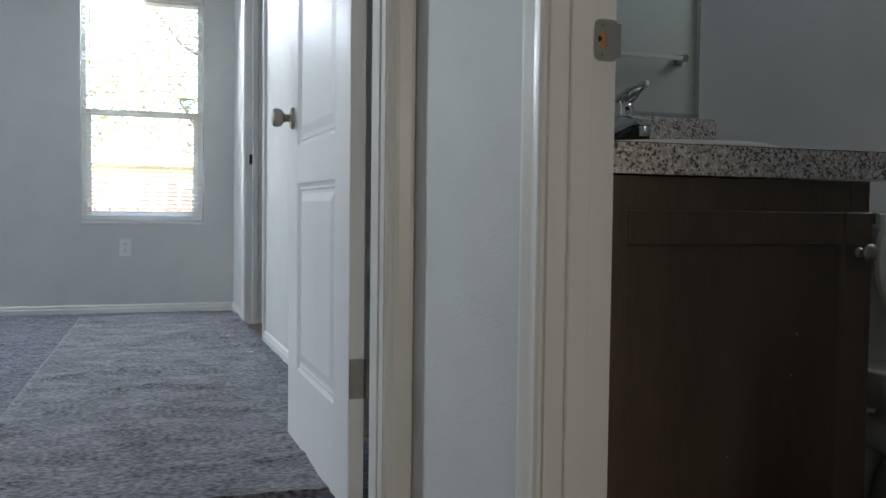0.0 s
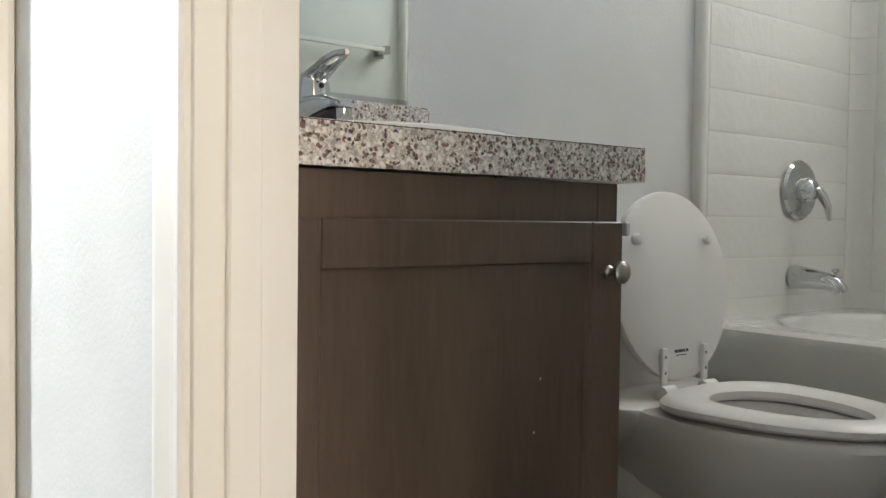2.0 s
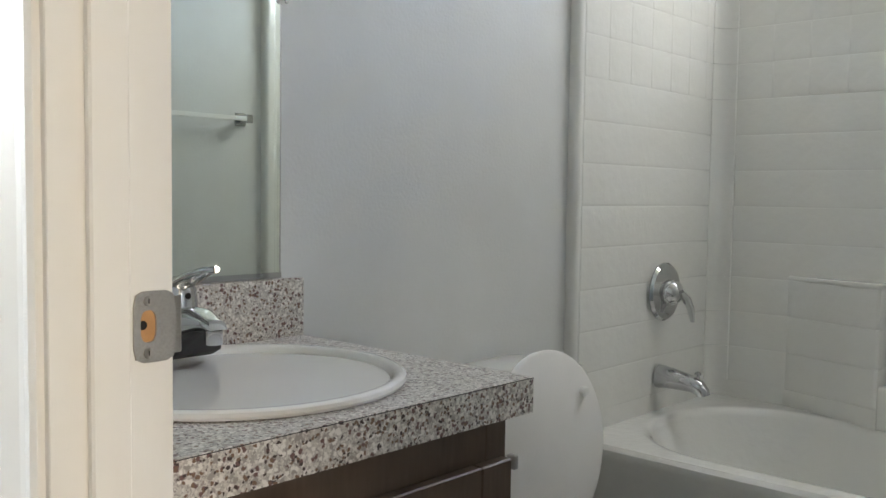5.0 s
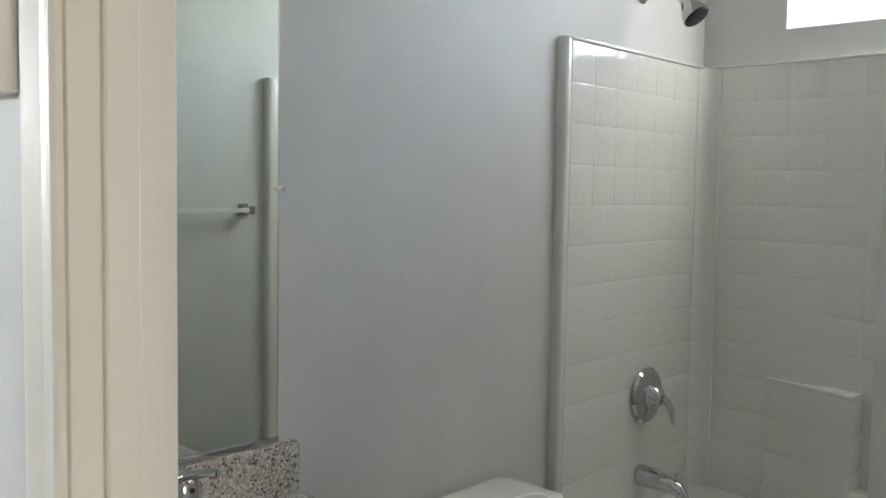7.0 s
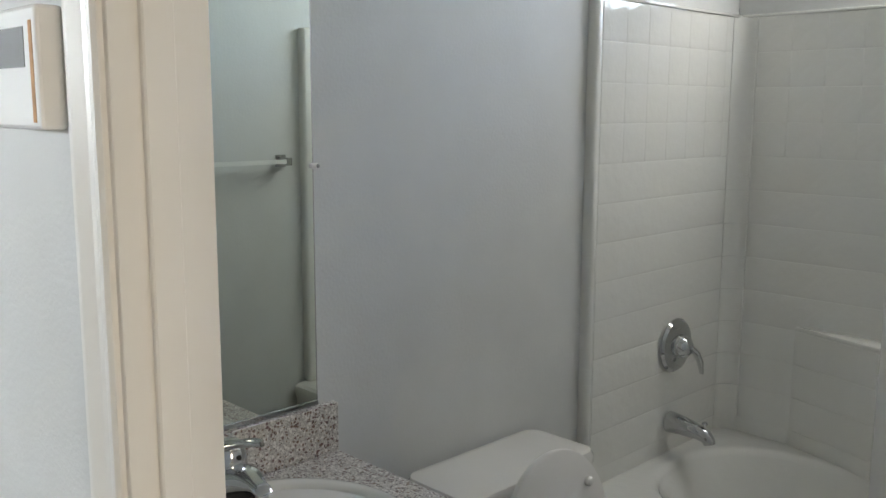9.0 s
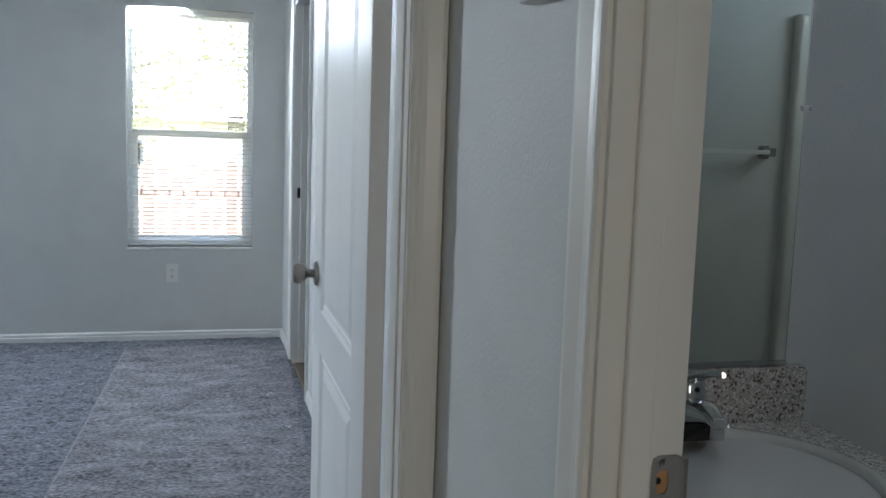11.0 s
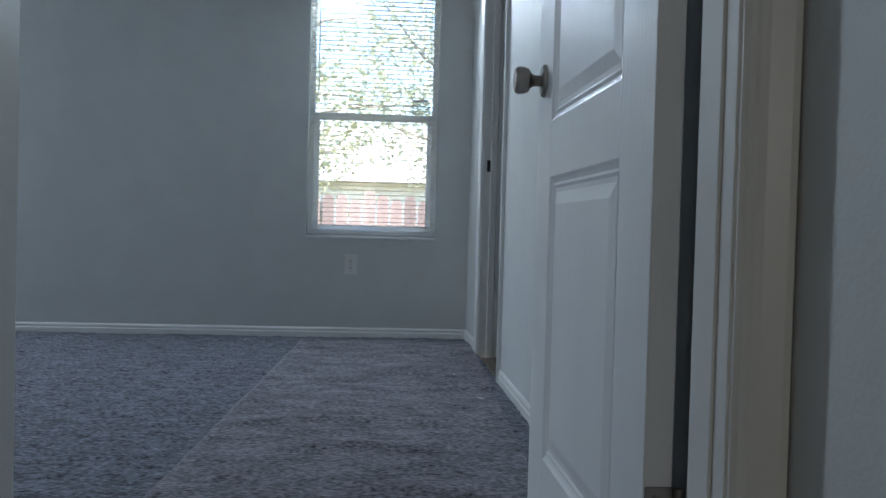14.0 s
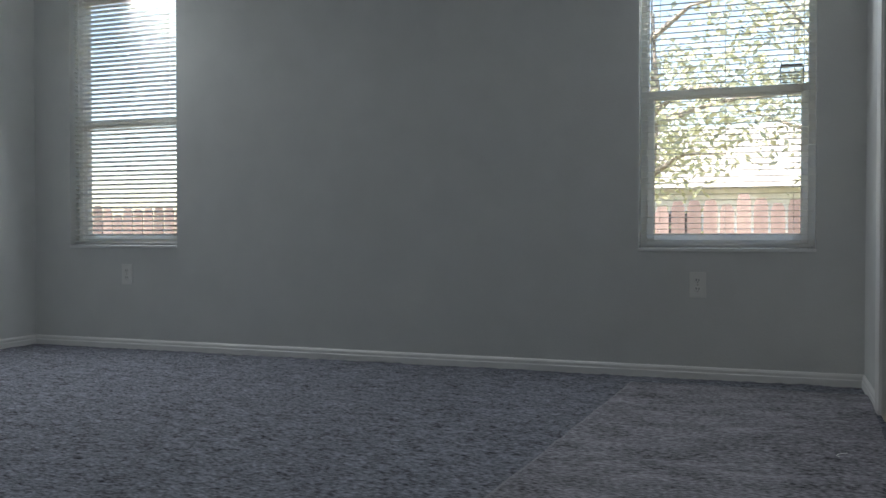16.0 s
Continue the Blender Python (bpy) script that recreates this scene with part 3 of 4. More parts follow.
# ---- windows with mini blinds
def window(name, x0, x1, blind_label, tilt):
    w = thing(name, "white vinyl single-hung window in a drywall reveal", "window", (x0, WY, 0))
    w["kind"] = "structure"
    wd = x1 - x0
    z0, z1, y = WZ0, WZ1, 0.075
    bm = bmesh.new()
    box(bm, 0, 0.030, y, T, z0, z1, 0.003), box(bm, wd - 0.030, wd, y, T, z0, z1, 0.003)
    box(bm, 0.03, wd - 0.03, y, T, z0, z0 + 0.03, 0.003), box(bm, 0.03, wd - 0.03, y, T, z1 - 0.03, z1, 0.003)
    part("window_frame", bm, M["vinylframe"], w)
    bm = bmesh.new()
    zm = 1.306
    box(bm, 0.03, 0.060, y + 0.002, y + 0.028, z0 + 0.03, zm + 0.02, 0.003), box(bm, wd - 0.060, wd - 0.03, y + 0.002, y + 0.028, z0 + 0.03, zm + 0.02, 0.003)
    box(bm, 0.06, wd - 0.06, y + 0.002, y + 0.028, z0 + 0.03, z0 + 0.065, 0.003), box(bm, 0.06, wd - 0.06, y + 0.002, y + 0.028, zm - 0.02, zm + 0.02, 0.003)
    part("lower_sash", bm, M["vinylframe"], w)
    bm = bmesh.new()
    box(bm, 0.03, wd - 0.03, y + 0.030, y + 0.050, zm - 0.015, zm + 0.022, 0.003), box(bm, 0.03, wd - 0.03, y + 0.030, y + 0.050, z1 - 0.05, z1 - 0.03, 0.003)
    part("upper_sash", bm, M["vinylframe"], w)
    g1 = part("pane", B(0.06, wd - 0.06, y + 0.013, y + 0.017, z0 + 0.065, zm - 0.02), M["glass"], w)
    g2 = part("pane", B(0.03, wd - 0.03, y + 0.038, y + 0.042, zm + 0.022, z1 - 0.05), M["glass"], w)
    g1.visible_shadow = g2.visible_shadow = False
    if name == "window_1":
        lb = part("sticker", B(wd - 0.150, wd - 0.050, y + 0.0365, y + 0.0375, zm + 0.030, zm + 0.115), M["film"], g2, "clear film label with grey printed lines")
        for k, zz in enumerate((0.034, 0.050, 0.064, 0.080, 0.108)):
            part("print_bar", B(wd - 0.145, wd - 0.055 - 0.012 * (k % 2), y + 0.0357, y + 0.0363, zm + zz, zm + zz + (0.010 if k == 4 else 0.004)), M["palepr"], lb)
        for u in (0.148, 0.054):
            part("print_bar", B(wd - u, wd - u + 0.004, y + 0.0357, y + 0.0363, zm + 0.034, zm + 0.11), M["palepr"], lb)
    part("latch", B(wd / 2 - 0.03, wd / 2 + 0.03, y - 0.010, y + 0.002, zm + 0.008, zm + 0.02, 0.003), M["vinylframe"], w)
    part("window_sill", B(-0.002, wd + 0.002, -0.008, y, z0 - 0.016, z0, 0.003), M["base"], w, "white painted sill")
    bl = thing("mini_blind", blind_label, "blind", (x0, WY, 0), 0, "bedroom blinds")
    part("headrail", B(0.006, wd - 0.006, 0.020, 0.048, z1 - 0.030, z1 - 0.003, 0.002), M["blind"], bl)
    part("bottom_rail", B(0.008, wd - 0.008, 0.022, 0.046, z0 + 0.004, z0 + 0.018, 0.003), M["plastic"], bl)
    pitch, h = 0.0262, z1 - z0 - 0.055
    bm = bmesh.new()
    pts = [(-0.0125, 0.0), (-0.006, 0.0019), (0, 0.0025), (0.006, 0.0019), (0.0125, 0.0)]
    pts += [(u, v - 0.0006) for u, v in pts[::-1]]
    prism(bm, pts, "x", 0.008, wd - 0.008)
    me = mesh_of("slat", bm, M["blind"], True)
    for i in range(int(h / pitch)):
        s = new("slat", me)
        s.parent = bl
        s.matrix_local = pose(0, 0.034, z0 + 0.032 + i * pitch, tilt + 2.2 * noise.noise((i * 0.7, x0, 0)), 0.25 * noise.noise((i * 1.3, x0, 5)), 0)
    for u in (0.09, wd / 2, wd - 0.09):
        for yy in (0.0205, 0.0475):
            part("ladder_cord", tube(bmesh.new(), [(u, yy, z0 + 0.01), (u, yy, z1 - 0.02)], 0.0007, 6), M["blind"], bl)
    part("tilt_wand", tube(bmesh.new(), [(0.055, 0.012, z1 - 0.03), (0.056, 0.011, z1 - 0.65)], 0.004, 8), M["plastic"], bl, "clear plastic tilt wand")
    part("lift_cord", tube(bmesh.new(), [(wd - 0.05, 0.012, z1 - 0.03), (wd - 0.052, 0.010, z1 - 0.8)], 0.0015, 6), M["blind"], bl)


window("window_1", *W1, "white mini blind lowered with its slats open", 1)
window("window_2", *W2, "white mini blind lowered with its slats half open", -24)

# ---- carpet offcut laid along the bedroom wall
def ruck(x, y):
    w = 0.6 * noise.noise((x * 1.5, y * 0.8, 7))
    a = (0.006 + 0.018 * min(1, max(0, (x + 0.75) / 0.5))) * max(0, 1 - 3.2 * abs(noise.noise((x * 0.55 + 3, y * 3.0 + w, 1)))) ** 2 * (0.4 + noise.noise((x * 1.5, y * 1.2, 21))) + 0.006 * noise.noise((x * 3, y * 6, 4)) + 0.002 * noise.noise((x * 14, y * 14, 2))
    return 0.031 + max(-0.006, a)


bm = bmesh.new()
NX, NY = 60, 190
rows_top, rows_bot = [], []
for j in range(NY + 1):
    y = 0.35 + (4.13 - 0.35) * j / NY
    xl = -0.81 + 0.043 * y + 0.004 * noise.noise((y * 5, 0, 9))
    xr = 0.135 + 0.040 * y + 0.006 * noise.noise((y * 22, 3, 9)) + 0.004 * noise.noise((y * 60, 3, 1))
    rows_top.append([bm.verts.new((xl + (xr - xl) * i / NX, y, ruck(xl + (xr - xl) * i / NX, y))) for i in range(NX + 1)])
for a, b in zip(rows_top, rows_top[1:]):
    for i in range(NX):
        bm.faces.new((a[i], a[i + 1], b[i + 1], b[i]))
edge = [e for e in bm.edges if len(e.link_faces) == 1]
ex = bmesh.ops.extrude_edge_only(bm, edges=edge)
for v in [g for g in ex["geom"] if isinstance(g, bmesh.types.BMVert)]:
    v.co.z = 0.019
rn = solo("carpet_runner", bm, M["runner"], "lighter grey carpet offcut lying rucked on the carpet", "carpet runner", True)
bm, last = bmesh.new(), None
for j in range(0, NY + 1, 2):
    y = 0.35 + (4.13 - 0.35) * j / NY
    xl = -0.81 + 0.043 * y + 0.004 * noise.noise((y * 5, 0, 9))
    zz = ruck(xl, y) + 0.0015
    cur = [bm.verts.new(p) for p in ((xl - 0.003, y, 0.021), (xl - 0.003, y, zz - 0.002), (xl + 0.001, y, zz), (xl + 0.006, y, zz - 0.0012))]
    if last:
        for a in range(3):
            bm.faces.new((last[a], last[a + 1], cur[a + 1], cur[a]))
    last = cur
part("cut_edge", bm, M["edge"], rn, "pale cut edge of the backing", True)
for k, (cx, cy) in enumerate(((0.16, 2.5), (0.10, 2.95))):
    pts = [(cx + 0.03 * i / 6 + 0.01 * math.sin(i + k), cy - 0.03 * math.sin(i * 0.5 + k), ruck(cx, cy) + 0.004) for i in range(7)]
    solo("loose_thread", tube(bmesh.new(), pts, 0.0007, 5), M["blind"], "short white loose thread on the carpet", "thread", group="loose threads")


def rr(x0, x1, y0, y1, r, z, n=8):
    pts = []
    for cx, cy, a0 in ((x1 - r, y1 - r, 0), (x0 + r, y1 - r, 90), (x0 + r, y0 + r, 180), (x1 - r, y0 + r, 270)):
        for i in range(n + 1):
            a = radians(a0 + 90 * i / n)
            pts.append((cx + r * math.cos(a), cy + r * math.sin(a), z))
    return pts


# ---- vanity
v = thing("vanity_cabinet", "espresso-stained wooden vanity cabinet with one shaker door", "cabinet", (0, 0, 0))
bm = bmesh.new()
box(bm, 0.302, 0.858, -0.486, -0.002, 0.09, 0.763, 0.001)
part("body", bm, M["cabinet"], v)
bm = bmesh.new()
box(bm, 0.302, 0.345, -0.505, -0.486, 0.09, 0.763, 0.001), box(bm, 0.818, 0.860, -0.505, -0.486, 0.09, 0.763, 0.001)
box(bm, 0.345, 0.818, -0.505, -0.486, 0.685, 0.763, 0.001), box(bm, 0.345, 0.818, -0.505, -0.486, 0.09, 0.13, 0.001)
part("face_frame", bm, M["cabinet"], v)
part("toe_kick", B(0.302, 0.858, -0.44, -0.42, 0.0, 0.09), M["cabinet"], v)
dr = part("door", B(0.362, 0.788, -0.516, -0.507, 0.172, 0.653), M["cabinet"], v, "shaker door panel")
part("stile", B(0.314, 0.362, -0.525, -0.506, 0.115, 0.709, 0.002), M["cabinet"], dr), part("stile", B(0.788, 0.850, -0.525, -0.506, 0.115, 0.709, 0.002), M["cabinet"], dr)
part("rail", B(0.362, 0.788, -0.5245, -0.506, 0.653, 0.709, 0.002), M["cabinet"], dr), part("rail", B(0.362, 0.788, -0.5245, -0.506, 0.115, 0.172, 0.002), M["cabinet"], dr)
part("bead", prism(bmesh.new(), [(0.783, -0.516), (0.788, -0.516), (0.788, -0.5225), (0.785, -0.521)], "z", 0.172, 0.653), M["cabinet"], dr)
m = Matrix.Translation((0.820, -0.525, 0.640)) @ Matrix.Rotation(radians(90), 4, "X")
part("knob", lathe(bmesh.new(), [(0.009, 0), (0.009, 0.003), (0.005, 0.006), (0.005, 0.016), (0.010, 0.019), (0.0155, 0.023), (0.0155, 0.027), (0.011, 0.031), (0.003, 0.032)], m, 22), M["nickel"], dr, "satin nickel knob", True)

part("side_clip", B(0.8602, 0.8695, -0.522, -0.506, 0.689, 0.709, 0.002), M["clip"], v, "small grey clip")
for x, z, h in ((0.700, 0.500, 0.003), (0.690, 0.430, 0.003), (0.565, 0.300, 0.002)):
    part("paint_fleck", B(x, x + 0.0008, -0.5168, -0.5158, z, z + h), M["plastic"], dr, "tiny white paint fleck")

ct = thing("countertop", "grey speckled laminate countertop with backsplash on the vanity", "countertop")
bm = bmesh.new()
SX, SY, SR = 0.588, -0.262, 0.215
n = 48
x0, x1, y0, y1 = 0.302, 0.895, -0.525, -0.002
rect, circ = [], []
for i in range(n):
    a = 2 * math.pi * (i + 0.5) / n
    c, q = math.cos(a), math.sin(a)
    circ.append((SX + SR * c, SY + SR * q))
    tx = ((x1 - SX) if c > 0 else (x0 - SX)) / c if abs(c) > 1e-9 else 1e9
    ty = ((y1 - SY) if q > 0 else (y0 - SY)) / q if abs(q) > 1e-9 else 1e9
    k = min(tx, ty)
    rect.append([SX + k * c, SY + k * q])
for cx, cy in ((x0, y0), (x1, y0), (x0, y1), (x1, y1)):
    i = min(range(n), key=lambda i: (rect[i][0] - cx) ** 2 + (rect[i][1] - cy) ** 2)
    rect[i] = [cx, cy]
rings = [[(*p, 0.775) for p in circ], [(*p, 0.765) for p in rect], [(*p, 0.813) for p in rect], [(SX + (p[0] - SX) * 0.9965, SY + (p[1] - SY) * 0.9965, 0.815) for p in rect], [(*p, 0.815) for p in circ]]
vs = [[bm.verts.new(p) for p in r] for r in rings]
for a, b in zip(vs, vs[1:] + vs[:1]):
    for i in range(n):
        bm.faces.new((a[i], a[(i + 1) % n], b[(i + 1) % n], b[i]))
part("top", bm, M["granite"], ct)
part("backsplash", B(0.302, 0.893, -0.019, -0.002, 0.815, 0.917, 0.001), M["granite"], ct)
part("seam_edge", B(0.302, 0.8945, -0.5253, -0.5246, 0.8132, 0.8142), M["print"], ct, "thin dark laminate seam")

sk = thing("sink", "round white china drop-in sink in the countertop", "sink", (SX, SY, 0.815))
prof = [(0.220, 0.001), (0.2275, 0.001), (0.229, 0.005), (0.2275, 0.0095), (0.2235, 0.012), (0.217, 0.0122), (0.209, 0.008), (0.202, -0.003), (0.193, -0.028), (0.172, -0.070), (0.138, -0.106), (0.09, -0.126), (0.05, -0.132), (0.024, -0.135)]
rings = []
for r, z in prof:
    k = max(0, min(1, (0.222 - r) / 0.06))
    off = -0.012 * k
    rings.append([(r * math.cos(2 * math.pi * i / 48), (0.985 - 0.09 * k) * r * math.sin(2 * math.pi * i / 48) + 1.3 * off, z) for i in range(48)])
part("bowl", loft(bmesh.new(), rings), M["china"], sk, "", True)
part("drain", lathe(bmesh.new(), [(0.022, -0.133), (0.022, -0.1305), (0.016, -0.131), (0.012, -0.128), (0.004, -0.127)], Matrix.Translation((0, -0.026, 0)), 20), M["chrome"], sk, "chrome drain", True)
part("overflow", lathe(bmesh.new(), [(0.009, 0), (0.009, 0.002), (0.006, 0.002)], Matrix.Translation((0, -0.165, -0.045)) @ Matrix.Rotation(radians(-75), 4, "X"), 14), M["chrome"], sk)

# faucet: sweeping centre-set body with a loop lever
f = thing("faucet", "chrome single-lever faucet at the back of the sink", "faucet", (0.592, -0.098, 0.8265))
part("base_gasket", loft(bmesh.new(), [rr(-0.056, 0.056, -0.030, 0.020, 0.02, 0.000), rr(-0.044, 0.044, -0.062, 0.018, 0.015, 0.012), rr(-0.030, 0.030, -0.082, 0.016, 0.012, 0.034), rr(-0.018, 0.018, -0.095, 0.010, 0.008, 0.046)]), M["black"], f, "black underside of the body", True)
rings = []
for k in range(17):
    t = k / 16
    y = 0.030 - 0.143 * t
    top = 0.030 + 0.044 * math.sin(min(1.0, t / 0.45) * math.pi / 2) - 0.016 * max(0, t - 0.6) / 0.4
    bot = 0.000 + 0.047 * max(0, min(1, (t - 0.18) / 0.62)) ** 0.8
    wd = 0.072 * (1 - 0.76 * min(1, t / 0.85) ** 0.9)
    if k in (0, 16):
        wd, top, bot = wd * 0.8, top - 0.008, bot + 0.002
    zc, hh = (top + bot) / 2, (top - bot) / 2
    rings.append([(wd * math.copysign(abs(math.cos(a)) ** 0.8, math.cos(a)), y, zc + hh * math.copysign(abs(math.sin(a)) ** 0.75, math.sin(a))) for a in [2 * math.pi * i / 28 for i in range(28)]])
part("spout_body", loft(bmesh.new(), rings), M["chrome"], f, "", True)
part("aerator", lathe(bmesh.new(), [(0.0115, 0), (0.0125, 0.003), (0.0125, 0.020)], Matrix.Translation((0, -0.100, 0.028)), 20), M["chrome"], f, "", True)
part("pop_up_knob", lathe(bmesh.new(), [(0.003, 0.0), (0.003, 0.075), (0.006, 0.078), (0.006, 0.084), (0.003, 0.086)], Matrix.Translation((0, 0.034, 0.01)), 14), M["chrome"], f, "", True)
part("collar", lathe(bmesh.new(), [(0.029, 0.062), (0.030, 0.066), (0.030, 0.070), (0.028, 0.073)], Matrix.Translation((0, -0.006, 0)), 28), M["chrome"], f, "", True)
bm = bmesh.new()
lathe(bm, [(0.028, 0.072), (0.0275, 0.082), (0.026, 0.096), (0.022, 0.108), (0.014, 0.115), (0.004, 0.117)], Matrix.Translation((0, -0.008, 0)), 28)
part("cap", bm, M["chrome"], f, "", True)
bm = bmesh.new()
for sgn in (-1, 1):
    tube(bm, [(sgn * 0.013, -0.002, 0.098), (sgn * 0.0145, -0.030, 0.112), (sgn * 0.013, -0.062, 0.124), (sgn * 0.009, -0.088, 0.131), (0, -0.104, 0.133)], [0.0095, 0.0085, 0.0068, 0.006, 0.006], 14, True, 0.8)
tube(bm, [(0, -0.010, 0.108), (0, -0.034, 0.117), (0, -0.050, 0.122)], [0.014, 0.011, 0.006], 12, True, 0.45)
lv = part("lever", bm, M["chrome"], f, "chrome loop lever", True)
part("index_dot", lathe(bmesh.new(), [(0.0045, 0), (0.0045, 0.0012)], Matrix.Translation((0.0, -0.0345, 0.090)) @ Matrix.Rotation(radians(80), 4, "X"), 12), M["hole"], lv)

# mirror
mr = thing("wall_mirror", "frameless plate mirror above the backsplash", "mirror")
part("glass", B(0.302, 0.849, -0.006, -0.001, 0.928, 2.02), M["mirror"], mr)
part("channel", B(0.302, 0.851, -0.009, -0.001, 0.919, 0.928), M["chrome"], mr, "bright metal channel under the glass")
part("edge_strip", B(0.849, 0.8515, -0.0062, -0.001, 0.928, 2.02), M["chrome"], mr)
cl = part("clip", B(0.842, 0.862, -0.011, -0.001, 1.388, 1.399, 0.003), M["plastic"], mr, "clear plastic mirror clip")
part("screw", lathe(bmesh.new(), [(0.004, 0), (0.003, 0.002)], Matrix.Translation((0.858, -0.012, 1.393)) @ Matrix.Rotation(radians(90), 4, "X"), 12), M["chrome"], cl)

# towel bar on the opposite wall
tw = thing("towel_bar", "chrome towel bar fixed on the bathroom wall", "towel bar", (0, BY, 1.312))
for x in (1.10, 1.70):
    p = part("post", B(x - 0.012, x + 0.012, 0.0, 0.062, -0.014, 0.014, 0.002), M["chrome"], tw)
    part("wall_plate", B(x - 0.022, x + 0.022, 0, 0.006, -0.022, 0.022, 0.002), M["chrome"], p)
part("bar", B(1.10, 1.70, 0.045, 0.060, -0.0075, 0.0075, 0.001), M["plastic"], tw, "pale square bar")

# ---- tub and moulded surround
tub = thing("bathtub", "white moulded bathtub in an alcove", "bathtub")
AX = 1.735
R = 0.466
rings = [rr(AX + 0.018, BX - 0.004, BY + 0.004, -0.004, 0.004, 0.0), rr(AX + 0.012, BX - 0.004, BY + 0.004, -0.004, 0.004, 0.40), rr(AX, BX - 0.004, BY + 0.004, -0.004, 0.006, R - 0.028),
         rr(AX + 0.003, BX - 0.004, BY + 0.004, -0.004, 0.008, R - 0.010), rr(AX + 0.014, BX - 0.01, BY + 0.01, -0.01, 0.012, R),
         *[rr(AX + 0.052 + q, BX - 0.070 - q, BY + 0.08 + q, -0.052 - q, 0.27 - 0.4 * q, R - d) for q, d in ((0, 0), (0.012, 0), (0.021, 0.002), (0.029, 0.008), (0.034, 0.018), (0.038, 0.032))],
         rr(AX + 0.105, BX - 0.115, BY + 0.13, -0.112, 0.25, R - 0.06), rr(AX + 0.15, BX - 0.15, BY + 0.22, -0.185, 0.22, 0.16), rr(AX + 0.20, BX - 0.20, BY + 0.30, -0.27, 0.17, 0.12)]
part("tub_shell", loft(bmesh.new(), rings), M["acrylic"], tub, "", True)
part("tub_drain", lathe(bmesh.new(), [(0.03, 0.12), (0.03, 0.1235), (0.02, 0.1225)], Matrix.Translation((2.1, -0.36, 0)), 20), M["chrome"], tub, "", True)

ss = thing("tub_surround", "glossy white moulded tub surround with a tile pattern", "tub surround")
ST, SB = 1.787, 0.462
F = 0.024
bm = bmesh.new()
box(bm, 1.724, BX - 0.003, -F + 0.004, -0.001, SB, ST - 0.004)
part("side_panel", bm, M["acrylic"], ss)
part("side_panel", B(1.80, BX - 0.003, BY + 0.001, BY + F - 0.004, SB, ST - 0.004), M["acrylic"], ss)
part("back_panel", B(BX - F + 0.004, BX - 0.001, BY + F, -F, SB, ST - 0.004), M["acrylic"], ss)
def rounded(bm, x0, x1, y0, y1, z0, z1):
    return box(bm, x0, x1, y0, y1, z0, z1, 0.012, 4)
part("flange", rounded(bmesh.new(), 1.720, 1.750, -0.028, 0.012, SB, ST + 0.004), M["acrylic"], ss, "", True)
part("flange", rounded(bmesh.new(), 1.788, 1.830, BY - 0.012, BY + 0.034, SB, ST + 0.004), M["acrylic"], ss, "", True)
part("top_bead", box(bmesh.new(), 1.742, BX - 0.03, -F - 0.004, -0.001, ST - 0.006, ST + 0.004, 0.004, 2), M["acrylic"], ss, "", True)
part("top_bead", box(bmesh.new(), BX - F - 0.004, BX - 0.001, BY + 0.04, -0.02, ST - 0.006, ST + 0.004, 0.004, 2), M["acrylic"], ss, "", True)
# coved inside corner
for yy, sg in ((-F, -1), (BY + F, 1)):
    pts = [(BX - F + 0.004, yy + sg * 0.0), (BX - F + 0.004, yy + sg * 0.052)]
    for i in range(7):
        a = radians(90 * i / 6)
        pts.append((BX - F - 0.048 + 0.05 * math.cos(a) - 0.001, yy + sg * (0.050 - 0.05 * math.sin(a))))
    pts.append((BX - F - 0.05, yy - sg * 0.004))
    part("corner_cove", prism(bmesh.new(), [(x + 0.003, y - sg * 0.003) for x, y in pts], "z", SB, ST - 0.004), M["acrylic"], ss, "", True)
    for r in range(12):
        zc = 1.782 - 0.1055 * (r + 0.5)
        part("cove_tile", prism(bmesh.new(), pts, "z", zc - 0.0509, zc + 0.0509), M["acrylic"], ss, "", True)
# soap shelf swelling out of the back panel
shelf = [(BX - F + 0.008, -0.235), (BX - F - 0.006, -0.275), (BX - F - 0.085, -0.520), (BX - F - 0.084, -0.530), (BX - F + 0.006, -0.535)]
part("soap_shelf", prism(bmesh.new(), [(x + 0.0025, y) for x, y in shelf], "z", SB - 0.004, 0.842), M["acrylic"], ss)
for k, (za, zb) in enumerate(((0.8343, 0.846), (0.7288, 0.8307), (0.6233, 0.7252), (0.5178, 0.6197), (0.462, 0.5142))):
    bm = prism(bmesh.new(), shelf, "z", za, zb)
    bmesh.ops.bevel(bm, geom=bm.edges[:], offset=0.0016 if k else 0.004, segments=2, profile=0.5, affect="EDGES")
    part("shelf_course", bm, M["acrylic"], ss, "", True)
part("soap_ledge", box(bmesh.new(), BX - F - 0.080, BX - F + 0.006, -0.83, -0.52, SB - 0.004, 0.575, 0.012, 3), M["acrylic"], ss, "", True)
part("soap_shelf", prism(bmesh.new(), [(x, -1.365 - y) for x, y in shelf], "z", 0.572, 0.846), M["acrylic"], ss)

